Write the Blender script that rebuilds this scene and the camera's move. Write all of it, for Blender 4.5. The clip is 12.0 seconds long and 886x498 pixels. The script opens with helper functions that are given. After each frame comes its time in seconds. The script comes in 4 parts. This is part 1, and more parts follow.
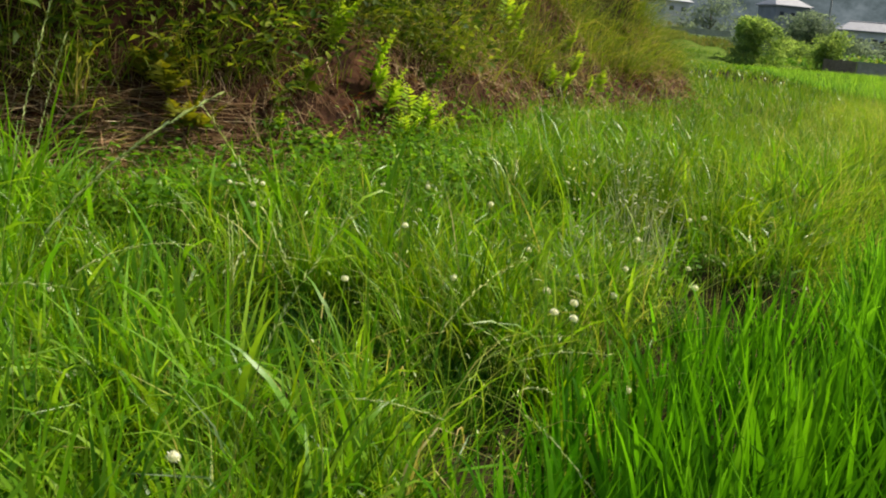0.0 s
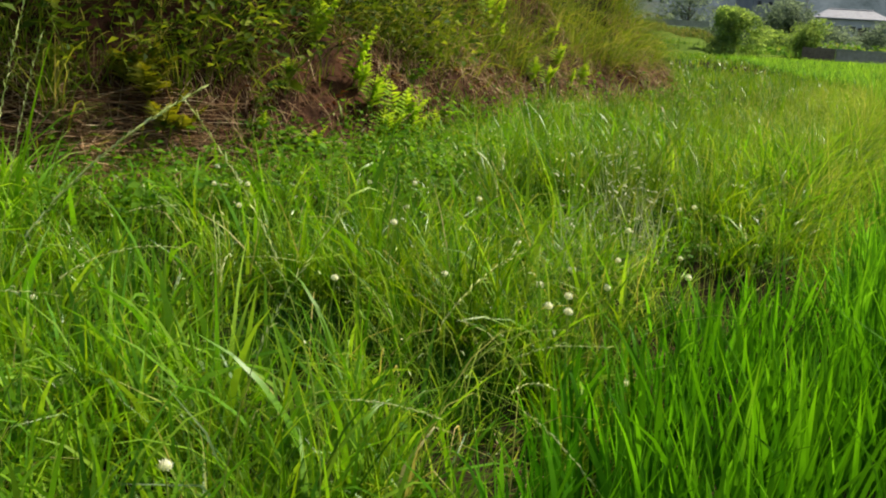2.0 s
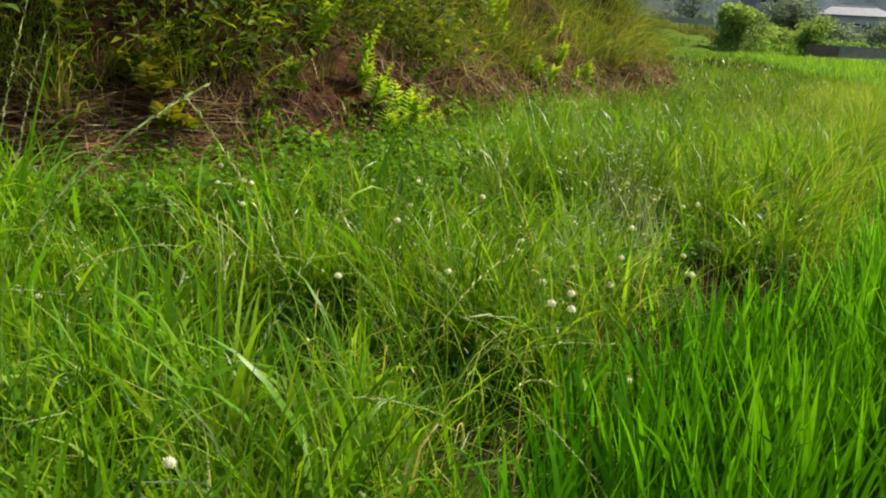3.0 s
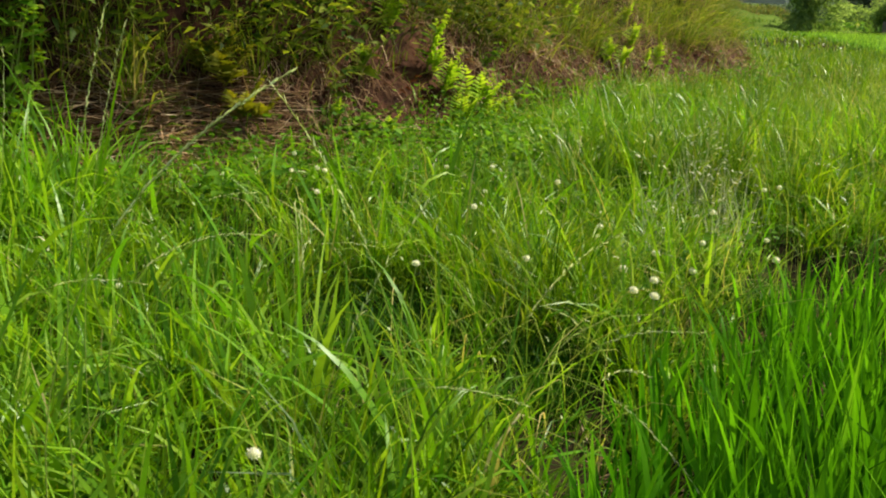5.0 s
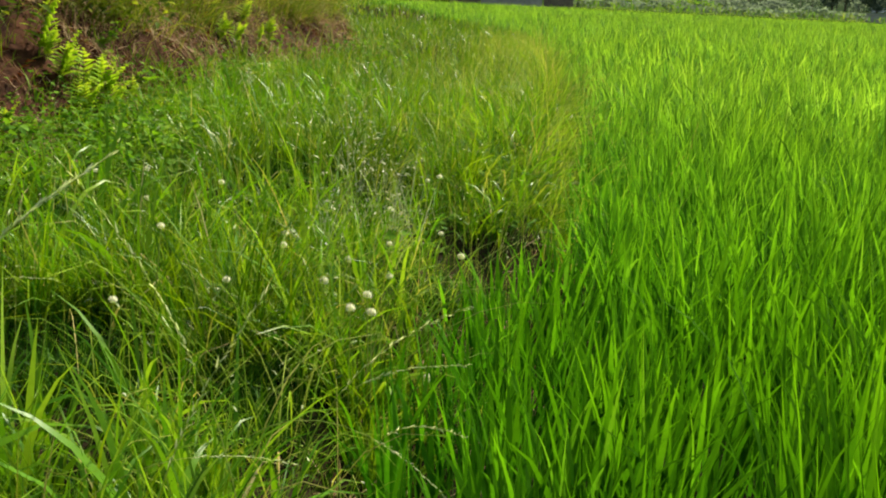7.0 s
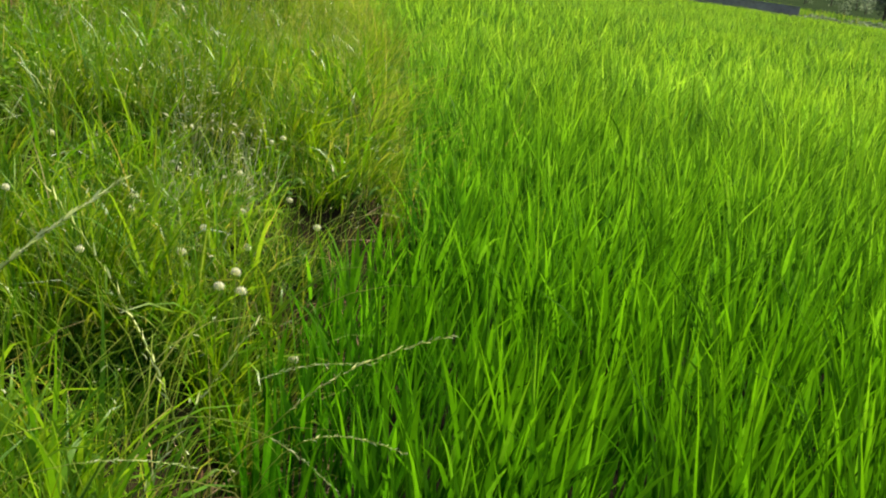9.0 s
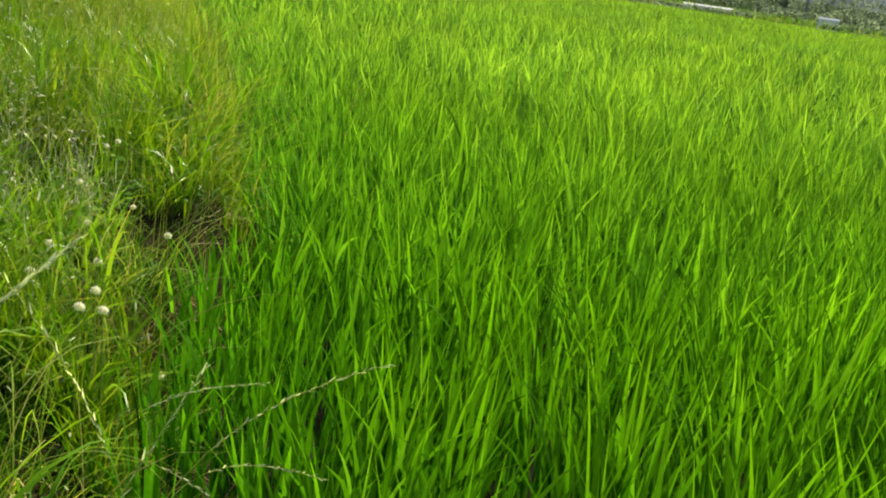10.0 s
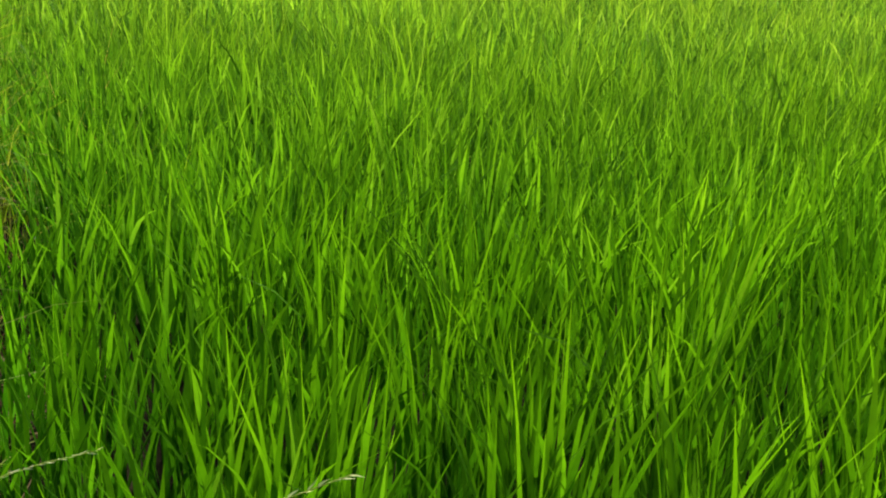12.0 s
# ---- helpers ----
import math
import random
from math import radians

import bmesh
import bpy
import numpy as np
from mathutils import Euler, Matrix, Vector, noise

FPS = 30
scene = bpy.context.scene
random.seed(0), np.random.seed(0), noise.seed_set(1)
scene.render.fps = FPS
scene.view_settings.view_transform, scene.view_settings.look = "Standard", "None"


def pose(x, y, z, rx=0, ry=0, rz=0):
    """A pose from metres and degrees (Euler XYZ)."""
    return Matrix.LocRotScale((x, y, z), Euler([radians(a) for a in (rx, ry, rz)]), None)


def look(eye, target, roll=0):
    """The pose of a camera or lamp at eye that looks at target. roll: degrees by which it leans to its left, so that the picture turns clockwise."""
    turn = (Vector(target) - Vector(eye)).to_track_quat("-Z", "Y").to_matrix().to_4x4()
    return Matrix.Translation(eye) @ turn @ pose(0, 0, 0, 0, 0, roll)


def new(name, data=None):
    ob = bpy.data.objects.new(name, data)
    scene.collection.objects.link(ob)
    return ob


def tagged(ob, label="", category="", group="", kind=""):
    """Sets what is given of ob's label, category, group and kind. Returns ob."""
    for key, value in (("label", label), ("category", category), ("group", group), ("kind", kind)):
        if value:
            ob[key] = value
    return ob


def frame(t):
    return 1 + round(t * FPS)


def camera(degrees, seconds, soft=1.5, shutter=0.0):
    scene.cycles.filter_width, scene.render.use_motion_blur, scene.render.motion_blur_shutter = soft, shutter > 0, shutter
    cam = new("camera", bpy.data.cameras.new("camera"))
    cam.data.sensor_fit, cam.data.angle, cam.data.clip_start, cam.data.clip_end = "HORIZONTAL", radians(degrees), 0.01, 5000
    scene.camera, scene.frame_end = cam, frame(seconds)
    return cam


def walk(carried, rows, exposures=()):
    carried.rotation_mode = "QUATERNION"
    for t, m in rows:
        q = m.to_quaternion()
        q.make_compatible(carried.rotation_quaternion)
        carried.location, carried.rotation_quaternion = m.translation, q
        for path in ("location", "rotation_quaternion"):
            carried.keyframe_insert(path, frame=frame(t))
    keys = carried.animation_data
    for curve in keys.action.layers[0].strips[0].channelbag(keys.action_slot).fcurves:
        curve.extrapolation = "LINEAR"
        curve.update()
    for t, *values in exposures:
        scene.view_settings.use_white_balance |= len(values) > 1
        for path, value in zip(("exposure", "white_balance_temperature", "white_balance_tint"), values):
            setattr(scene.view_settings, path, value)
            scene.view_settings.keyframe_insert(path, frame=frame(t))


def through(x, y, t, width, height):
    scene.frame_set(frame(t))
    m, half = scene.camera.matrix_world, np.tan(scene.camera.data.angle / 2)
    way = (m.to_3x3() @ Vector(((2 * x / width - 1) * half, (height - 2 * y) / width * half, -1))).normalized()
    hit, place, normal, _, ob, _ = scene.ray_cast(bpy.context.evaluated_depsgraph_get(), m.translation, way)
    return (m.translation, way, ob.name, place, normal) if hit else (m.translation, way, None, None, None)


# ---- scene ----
cam = camera(44.3, 12.0, soft=2.0)
PATH = [
    (0, (0.927, 0.856, 0.708), (0.822, 2.814, 0.316), 4.8),
    (0.5, (0.924, 0.892, 0.703), (0.919, 2.862, 0.358), 3.6),
    (1, (0.913, 0.889, 0.704), (0.828, 2.854, 0.341), 3.3),
    (1.5, (0.914, 0.888, 0.705), (0.828, 2.85, 0.328), 3.5),
    (2, (0.916, 0.887, 0.698), (0.838, 2.847, 0.303), 3.4),
    (2.5, (0.919, 0.883, 0.697), (0.832, 2.841, 0.3), 3.1),
    (4.5, (0.909, 0.886, 0.699), (0.812, 2.843, 0.294), 3.8),
    (5, (0.897, 0.91, 0.692), (0.69, 2.853, 0.264), 2.0),
    (5.5, (0.906, 0.935, 0.719), (0.848, 2.874, 0.234), -0.4),
    (6, (0.873, 0.963, 0.736), (0.925, 2.906, 0.265), 1.9),
    (6.5, (0.78, 1.02, 0.744), (1.155, 2.915, 0.23), -0.1),
    (6.7, (0.751, 1.03, 0.748), (1.207, 2.917, 0.268), 1.2),
    (8.3, (0.608, 1.127, 0.75), (1.327, 2.943, 0.321), 5.4),
    (8.5, (0.621, 1.138, 0.749), (1.432, 2.9, 0.26), 6.2),
    (9, (0.587, 1.149, 0.781), (1.476, 2.865, 0.265), 8.5),
    (9.5, (0.561, 1.175, 0.778), (1.564, 2.835, 0.287), 7.0),
    (10, (0.52, 1.205, 0.798), (1.694, 2.746, 0.3), 8.2),
    (10.5, (0.497, 1.224, 0.815), (1.651, 2.769, 0.284), 8.6),
    (11, (0.507, 1.283, 0.818), (1.687, 2.801, 0.267), 6.7),
    (11.5, (0.573, 1.429, 0.776), (1.901, 2.849, 0.308), 2.9),
    (12, (0.634, 1.507, 0.758), (2.104, 2.731, 0.175), 4.5),
]
walk(cam, [(t, look(eye, target, roll)) for t, eye, target, roll in PATH], [(0, 0.50, 6900, 10), (2.5, 0.50, 6900, 10), (4.5, 0.62, 6900, 10), (6, 0.60, 6900, 10), (9, 0.56, 6900, 10), (10.5, 0.62, 6900, 10), (12, 0.53, 6900, 10)])

# ---- world, sun ----
SUN_AZ, SUN_EL = 57.0, 49.0          # degrees clockwise from +y, and above the horizon
world = bpy.data.worlds.new("sky")
scene.world = world
world.use_nodes = True
wn = world.node_tree
sky = wn.nodes.new("ShaderNodeTexSky")
sky.sky_type = "NISHITA"
sky.sun_disc = False
sky.sun_elevation = radians(SUN_EL)
sky.sun_rotation = radians(SUN_AZ)
sky.dust_density = 3.0
wn.nodes["Background"].inputs[1].default_value = 0.11
wn.links.new(sky.outputs[0], wn.nodes["Background"].inputs[0])
sun = new("sun", bpy.data.lights.new("sun", "SUN"))
sun.data.energy = 4.9
sun.data.angle = radians(5)
sun.data.color = (1.0, 0.94, 0.84)
sa, se = radians(SUN_AZ), radians(SUN_EL)
sun.matrix_world = look((0, 0, 0), (-math.sin(sa) * math.cos(se), -math.cos(sa) * math.cos(se), -math.sin(se)))
sun.location = (30, 20, 40)

rng = np.random.default_rng(7)


# ---- materials ----
def nodes_of(name):
    m = bpy.data.materials.new(name)
    m.use_nodes = True
    nt = m.node_tree
    return m, nt, nt.nodes["Principled BSDF"], nt.nodes["Material Output"]


def ramp(nt, stops):
    r = nt.nodes.new("ShaderNodeValToRGB")
    el = r.color_ramp.elements
    while len(el) < len(stops):
        el.new(0.5)
    for e, (p, c) in zip(el, stops):
        e.position, e.color = p, (*c, 1)
    return r


def blade_material(name, stops, patch=(0.8, 1.25), patch_size=1.2, through=0.45, rough=0.42, warm=(1.15, 1.1, 0.5), gloss=0.22, canopy_shade=None, distance_light=None):
    """Thin leaves: each blade takes its own colour, patches vary at a larger scale, light passes through."""
    m, nt, p, out = nodes_of(name)
    L = nt.links.new
    geo = nt.nodes.new("ShaderNodeNewGeometry")
    r = ramp(nt, stops)
    L(geo.outputs["Random Per Island"], r.inputs[0])
    tc = nt.nodes.new("ShaderNodeTexCoord")
    n1 = nt.nodes.new("ShaderNodeTexNoise")
    n1.inputs["Scale"].default_value = patch_size
    n1.inputs["Detail"].default_value = 3
    L(tc.outputs["Object"], n1.inputs["Vector"])
    mr = nt.nodes.new("ShaderNodeMapRange")
    mr.inputs["From Min"].default_value, mr.inputs["From Max"].default_value = 0.3, 0.7
    mr.inputs["To Min"].default_value, mr.inputs["To Max"].default_value = patch
    L(n1.outputs[0], mr.inputs[0])
    n2 = nt.nodes.new("ShaderNodeTexNoise")
    n2.inputs["Scale"].default_value = 90
    L(tc.outputs["Object"], n2.inputs["Vector"])
    mr2 = nt.nodes.new("ShaderNodeMapRange")
    mr2.inputs["To Min"].default_value, mr2.inputs["To Max"].default_value = 0.8, 1.2
    L(n2.outputs[0], mr2.inputs[0])
    mul = nt.nodes.new("ShaderNodeMath")
    mul.operation = "MULTIPLY"
    L(mr.outputs[0], mul.inputs[0])
    L(mr2.outputs[0], mul.inputs[1])
    v = nt.nodes.new("ShaderNodeVectorMath")
    v.operation = "SCALE"
    L(r.outputs[0], v.inputs[0])
    L(mul.outputs[0], v.inputs["Scale"])
    if canopy_shade:                              # canopy shade painted into the leaves: darker below, paler towards the top
        z0, z1, low, high = canopy_shade
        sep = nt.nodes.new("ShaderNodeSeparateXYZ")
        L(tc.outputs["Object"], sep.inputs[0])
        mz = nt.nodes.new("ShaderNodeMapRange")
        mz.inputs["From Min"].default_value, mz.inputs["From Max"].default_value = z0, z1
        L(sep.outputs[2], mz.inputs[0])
        shade_ramp = ramp(nt, [(0.0, low), (1.0, high)])
        L(mz.outputs[0], shade_ramp.inputs[0])
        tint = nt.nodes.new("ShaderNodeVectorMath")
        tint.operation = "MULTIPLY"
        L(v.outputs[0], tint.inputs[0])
        L(shade_ramp.outputs[0], tint.inputs[1])
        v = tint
    if distance_light:                             # brighter, hazier distance painted in: field lightens from its near corner outwards
        s0, s1, near_light, far_light = distance_light
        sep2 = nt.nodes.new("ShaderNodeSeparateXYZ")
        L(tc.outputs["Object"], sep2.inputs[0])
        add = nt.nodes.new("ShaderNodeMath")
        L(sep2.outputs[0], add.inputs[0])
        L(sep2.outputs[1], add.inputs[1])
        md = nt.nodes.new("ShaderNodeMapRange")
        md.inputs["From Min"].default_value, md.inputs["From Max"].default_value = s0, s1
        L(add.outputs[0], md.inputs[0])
        dh = ramp(nt, [(0.0, near_light), (1.0, far_light)])
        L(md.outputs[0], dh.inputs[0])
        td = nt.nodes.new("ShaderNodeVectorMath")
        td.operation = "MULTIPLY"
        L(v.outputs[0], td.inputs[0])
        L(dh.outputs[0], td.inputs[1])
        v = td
    L(v.outputs[0], p.inputs["Base Color"])
    p.inputs["Roughness"].default_value = rough
    p.inputs["Specular IOR Level"].default_value = gloss
    t = nt.nodes.new("ShaderNodeBsdfTranslucent")
    w = nt.nodes.new("ShaderNodeVectorMath")
    w.operation = "MULTIPLY"
    w.inputs[1].default_value = warm
    L(v.outputs[0], w.inputs[0])
    L(w.outputs[0], t.inputs[0])
    mix = nt.nodes.new("ShaderNodeMixShader")
    mix.inputs[0].default_value = through
    L(p.outputs[0], mix.inputs[1])
    L(t.outputs[0], mix.inputs[2])
    L(mix.outputs[0], out.inputs[0])
    return m


def surface_material(name, a, b, size=3.0, rough=0.85, bump=0.3, fine=40.0, spec=0.3):
    """An opaque surface: two colours mixed by coarse and fine noise, with fine relief."""
    m, nt, p, out = nodes_of(name)
    L = nt.links.new
    tc = nt.nodes.new("ShaderNodeTexCoord")
    n1 = nt.nodes.new("ShaderNodeTexNoise")
    n1.inputs["Scale"].default_value = size
    n1.inputs["Detail"].default_value = 6
    n2 = nt.nodes.new("ShaderNodeTexNoise")
    n2.inputs["Scale"].default_value = fine
    n2.inputs["Detail"].default_value = 4
    L(tc.outputs["Object"], n1.inputs["Vector"])
    L(tc.outputs["Object"], n2.inputs["Vector"])
    mx = nt.nodes.new("ShaderNodeMix")
    mx.inputs[0].default_value = 0.45
    L(n1.outputs[0], mx.inputs[2])
    L(n2.outputs[0], mx.inputs[3])
    r = ramp(nt, [(0.36, a), (0.64, b)])
    L(mx.outputs[0], r.inputs[0])
    L(r.outputs[0], p.inputs["Base Color"])
    p.inputs["Roughness"].default_value = rough
    p.inputs["Specular IOR Level"].default_value = spec
    bm_ = nt.nodes.new("ShaderNodeBump")
    bm_.inputs["Strength"].default_value = bump
    bm_.inputs["Distance"].default_value = 0.02
    L(mx.outputs[0], bm_.inputs["Height"])
    L(bm_.outputs[0], p.inputs["Normal"])
    return m


# rice: lower leaf shade and brighter far field are painted into its colour
M_RICE = blade_material("rice_leaf", [(0.0, (0.045, 0.14, 0.004)), (0.45, (0.11, 0.27, 0.006)), (0.9, (0.19, 0.41, 0.010)), (1.0, (0.25, 0.47, 0.02))], patch=(0.85, 1.2), patch_size=0.7, gloss=0.04, through=0.52, warm=(1.14, 1.06, 0.5), canopy_shade=(0.06, 0.37, (0.34, 0.64, 1.3), (0.98, 1.07, 1.3)), distance_light=(4.3, 12.0, (0.96, 1.04, 0.9), (2.25, 1.60, 4.5)))
M_GRASS = blade_material("meadow_grass", [(0.0, (0.045, 0.16, 0.004)), (0.45, (0.12, 0.265, 0.007)), (0.88, (0.27, 0.42, 0.015)), (0.96, (0.30, 0.34, 0.05)), (1.0, (0.52, 0.46, 0.20))], patch=(0.5, 1.38), patch_size=4.0, rough=0.34, gloss=0.2, through=0.38)
M_UNDERSHADE = blade_material("undergrowth", [(0.0, (0.020, 0.075, 0.004)), (0.6, (0.055, 0.15, 0.007)), (1.0, (0.12, 0.22, 0.012))], patch=(0.5, 1.4), patch_size=5.0, rough=0.6, gloss=0.04, through=0.2)
M_BROAD = blade_material("broad_grass", [(0.0, (0.08, 0.24, 0.010)), (0.6, (0.16, 0.35, 0.014)), (1.0, (0.26, 0.43, 0.03))], patch_size=3, rough=0.34, gloss=0.2, through=0.48)
M_WEED = blade_material("ground_weed", [(0.0, (0.05, 0.16, 0.010)), (1.0, (0.15, 0.32, 0.025))], patch_size=4, rough=0.6, gloss=0.06)
M_CLOVER = blade_material("clover_leaf", [(0.0, (0.035, 0.12, 0.007)), (1.0, (0.13, 0.27, 0.014))], patch_size=4, rough=0.6, gloss=0.06)
M_REED = blade_material("feathery_grass", [(0.0, (0.15, 0.32, 0.018)), (0.6, (0.27, 0.42, 0.035)), (0.90, (0.42, 0.46, 0.10)), (1.0, (0.56, 0.44, 0.18))], patch_size=3, rough=0.6, gloss=0.04)
M_BANK = blade_material("bank_grass", [(0.0, (0.08, 0.16, 0.010)), (0.5, (0.18, 0.265, 0.02)), (0.87, (0.30, 0.32, 0.05)), (1.0, (0.46, 0.40, 0.16))], patch=(0.4, 1.25), patch_size=2.0, through=0.45, gloss=0.06, rough=0.55)
M_STRAW = blade_material("straw", [(0.0, (0.11, 0.055, 0.024)), (0.5, (0.24, 0.145, 0.07)), (0.85, (0.42, 0.30, 0.16)), (1.0, (0.62, 0.50, 0.30))], patch=(0.5, 1.3), patch_size=5, through=0.2, warm=(1, 0.9, 0.7), gloss=0.05, rough=0.7)
M_FERN = blade_material("fern", [(0.0, (0.23, 0.42, 0.025)), (1.0, (0.44, 0.59, 0.05))], patch_size=5, through=0.55, gloss=0.06, rough=0.6)
M_YFERN = blade_material("yellow_fern", [(0.0, (0.14, 0.17, 0.012)), (1.0, (0.28, 0.27, 0.02))], patch_size=5, through=0.45, gloss=0.05, rough=0.6)
M_BRIGHT = blade_material("bright_weed_leaf", [(0.0, (0.10, 0.26, 0.015)), (1.0, (0.26, 0.44, 0.03))], patch_size=4, rough=0.55, through=0.5, gloss=0.08)
M_LEAF = blade_material("weed_leaf", [(0.0, (0.030, 0.075, 0.007)), (0.6, (0.105, 0.17, 0.014)), (1.0, (0.27, 0.33, 0.03))], patch=(0.4, 1.45), patch_size=3, rough=0.6, through=0.45, gloss=0.08)
# far tree and bush leaves: paled and greyed with painted distance haze
M_TREE = blade_material("tree_leaf", [(0.0, (0.14, 0.19, 0.13)), (0.6, (0.19, 0.25, 0.17)), (1.0, (0.24, 0.31, 0.20))], patch_size=0.4, warm=(1.05, 1.05, 0.8), through=0.5, rough=0.7, gloss=0.05)
M_BUSH = blade_material("bush_leaf", [(0.0, (0.14, 0.24, 0.07)), (0.6, (0.25, 0.37, 0.12)), (1.0, (0.36, 0.47, 0.18))], patch_size=0.8, through=0.6, rough=0.7, gloss=0.05)
M_FARGRASS = blade_material("far_grass", [(0.0, (0.10, 0.24, 0.03)), (0.7, (0.18, 0.32, 0.05)), (1.0, (0.28, 0.32, 0.09))], patch_size=0.15, through=0.4, rough=0.7, gloss=0.03)
M_PETAL = blade_material("clover_petal", [(0.0, (0.66, 0.66, 0.34)), (0.25, (0.80, 0.82, 0.58)), (1.0, (0.87, 0.89, 0.70))], patch_size=40, through=0.45, rough=0.6, warm=(1, 0.95, 0.8))
M_STEM = blade_material("stem", [(0.0, (0.20, 0.34, 0.05)), (1.0, (0.40, 0.46, 0.12))], patch_size=8, through=0.4, rough=0.6, gloss=0.05)
M_SPIKE = blade_material("seed_spike", [(0.0, (0.52, 0.64, 0.26)), (0.6, (0.68, 0.76, 0.40)), (1.0, (0.86, 0.88, 0.58))], patch_size=30, through=0.55, rough=0.7, warm=(1, 0.97, 0.7), gloss=0.05)
M_SILVER = blade_material("silver_weed", [(0.0, (0.26, 0.34, 0.13)), (0.6, (0.48, 0.52, 0.30)), (1.0, (0.74, 0.72, 0.54))], patch_size=20, through=0.35, rough=0.6, warm=(1, 1, 0.9))
M_SOIL = surface_material("soil", (0.016, 0.014, 0.007), (0.042, 0.034, 0.016), size=4, spec=0.0)
M_EARTH = surface_material("bank_earth", (0.020, 0.009, 0.005), (0.075, 0.032, 0.015), size=6, bump=1.0, fine=30, spec=0.05)
M_MUD = surface_material("paddy_mud", (0.014, 0.014, 0.008), (0.030, 0.028, 0.015), size=3, rough=0.9, spec=0.0)
M_FLOOR = surface_material("wood_floor", (0.015, 0.030, 0.012), (0.04, 0.06, 0.025), size=0.2, fine=3, spec=0.0)
M_MEADOW = surface_material("meadow_ground", (0.05, 0.10, 0.015), (0.11, 0.16, 0.03), size=0.25, fine=6, bump=0.6, spec=0.0)
M_BARK = surface_material("bark", (0.06, 0.045, 0.03), (0.14, 0.11, 0.08), size=6)
M_CONC = surface_material("concrete", (0.20, 0.20, 0.19), (0.36, 0.35, 0.33), size=0.8, fine=8)
M_DARKWALL = surface_material("old_wall", (0.24, 0.215, 0.20), (0.40, 0.365, 0.335), size=0.6, fine=5)
M_RUST = surface_material("rusty_sheet", (0.09, 0.065, 0.05), (0.22, 0.17, 0.14), size=1.0, fine=9, rough=0.7)
M_PLASTER = surface_material("plaster", (0.55, 0.54, 0.52), (0.70, 0.69, 0.66), size=0.6, fine=6, bump=0.1)
M_GREYWALL = surface_material("grey_boards", (0.20, 0.21, 0.23), (0.30, 0.31, 0.33), size=0.7, fine=6, bump=0.1)
M_TILE = surface_material("roof_tile", (0.16, 0.17, 0.18), (0.30, 0.31, 0.33), size=1.5, fine=8, rough=0.45, spec=0.5)
M_WROOF = surface_material("pale_roof", (0.25, 0.265, 0.285), (0.36, 0.38, 0.40), size=0.8, fine=6, rough=0.5, bump=0.1)
M_WHITE = surface_material("white_paint", (0.72, 0.72, 0.70), (0.82, 0.82, 0.80), size=1.5, fine=10, rough=0.35, bump=0.02)
M_PLASTIC = surface_material("plastic_film", (0.40, 0.42, 0.42), (0.52, 0.54, 0.54), size=1.5, fine=10, rough=0.6, bump=0.05, spec=0.1)
M_GLASS = surface_material("dark_glass", (0.02, 0.025, 0.03), (0.05, 0.055, 0.06), size=1, rough=0.08, bump=0.0, spec=0.6)
M_TYRE = surface_material("rubber", (0.015, 0.015, 0.015), (0.03, 0.03, 0.03), size=8)


# ---- mesh helpers ----
def mesh_object(name, verts, faces, mats, parent=None, label="", smooth=False):
    me = bpy.data.meshes.new(name)
    me.from_pydata(verts if isinstance(verts, list) else verts.tolist(), [], faces if isinstance(faces, list) else faces.tolist())
    for m in mats if isinstance(mats, (list, tuple)) else [mats]:
        me.materials.append(m)
    if smooth:
        me.polygons.foreach_set("use_smooth", np.ones(len(me.polygons), bool))
    ob = new(name, me)
    if parent:
        ob.parent = parent
    if label:
        ob["label"] = label
    return ob


def quads_object(name, verts, quads, mats, index=None, parent=None, label=""):
    """A large mesh from arrays, all quads."""
    me = bpy.data.meshes.new(name)
    n = len(quads)
    me.vertices.add(len(verts))
    me.vertices.foreach_set("co", np.ascontiguousarray(verts, dtype=np.float32).ravel())
    me.loops.add(n * 4)
    me.loops.foreach_set("vertex_index", np.ascontiguousarray(quads, dtype=np.int32).ravel())
    me.polygons.add(n)
    me.polygons.foreach_set("loop_start", np.arange(n, dtype=np.int32) * 4)
    for m in mats if isinstance(mats, (list, tuple)) else [mats]:
        me.materials.append(m)
    if index is not None:
        me.polygons.foreach_set("material_index", np.ascontiguousarray(index, dtype=np.int32))
    me.polygons.foreach_set("use_smooth", np.ones(n, bool))
    me.update(calc_edges=True)
    ob = new(name, me)
    if parent:
        ob.parent = parent
    if label:
        ob["label"] = label
    return ob


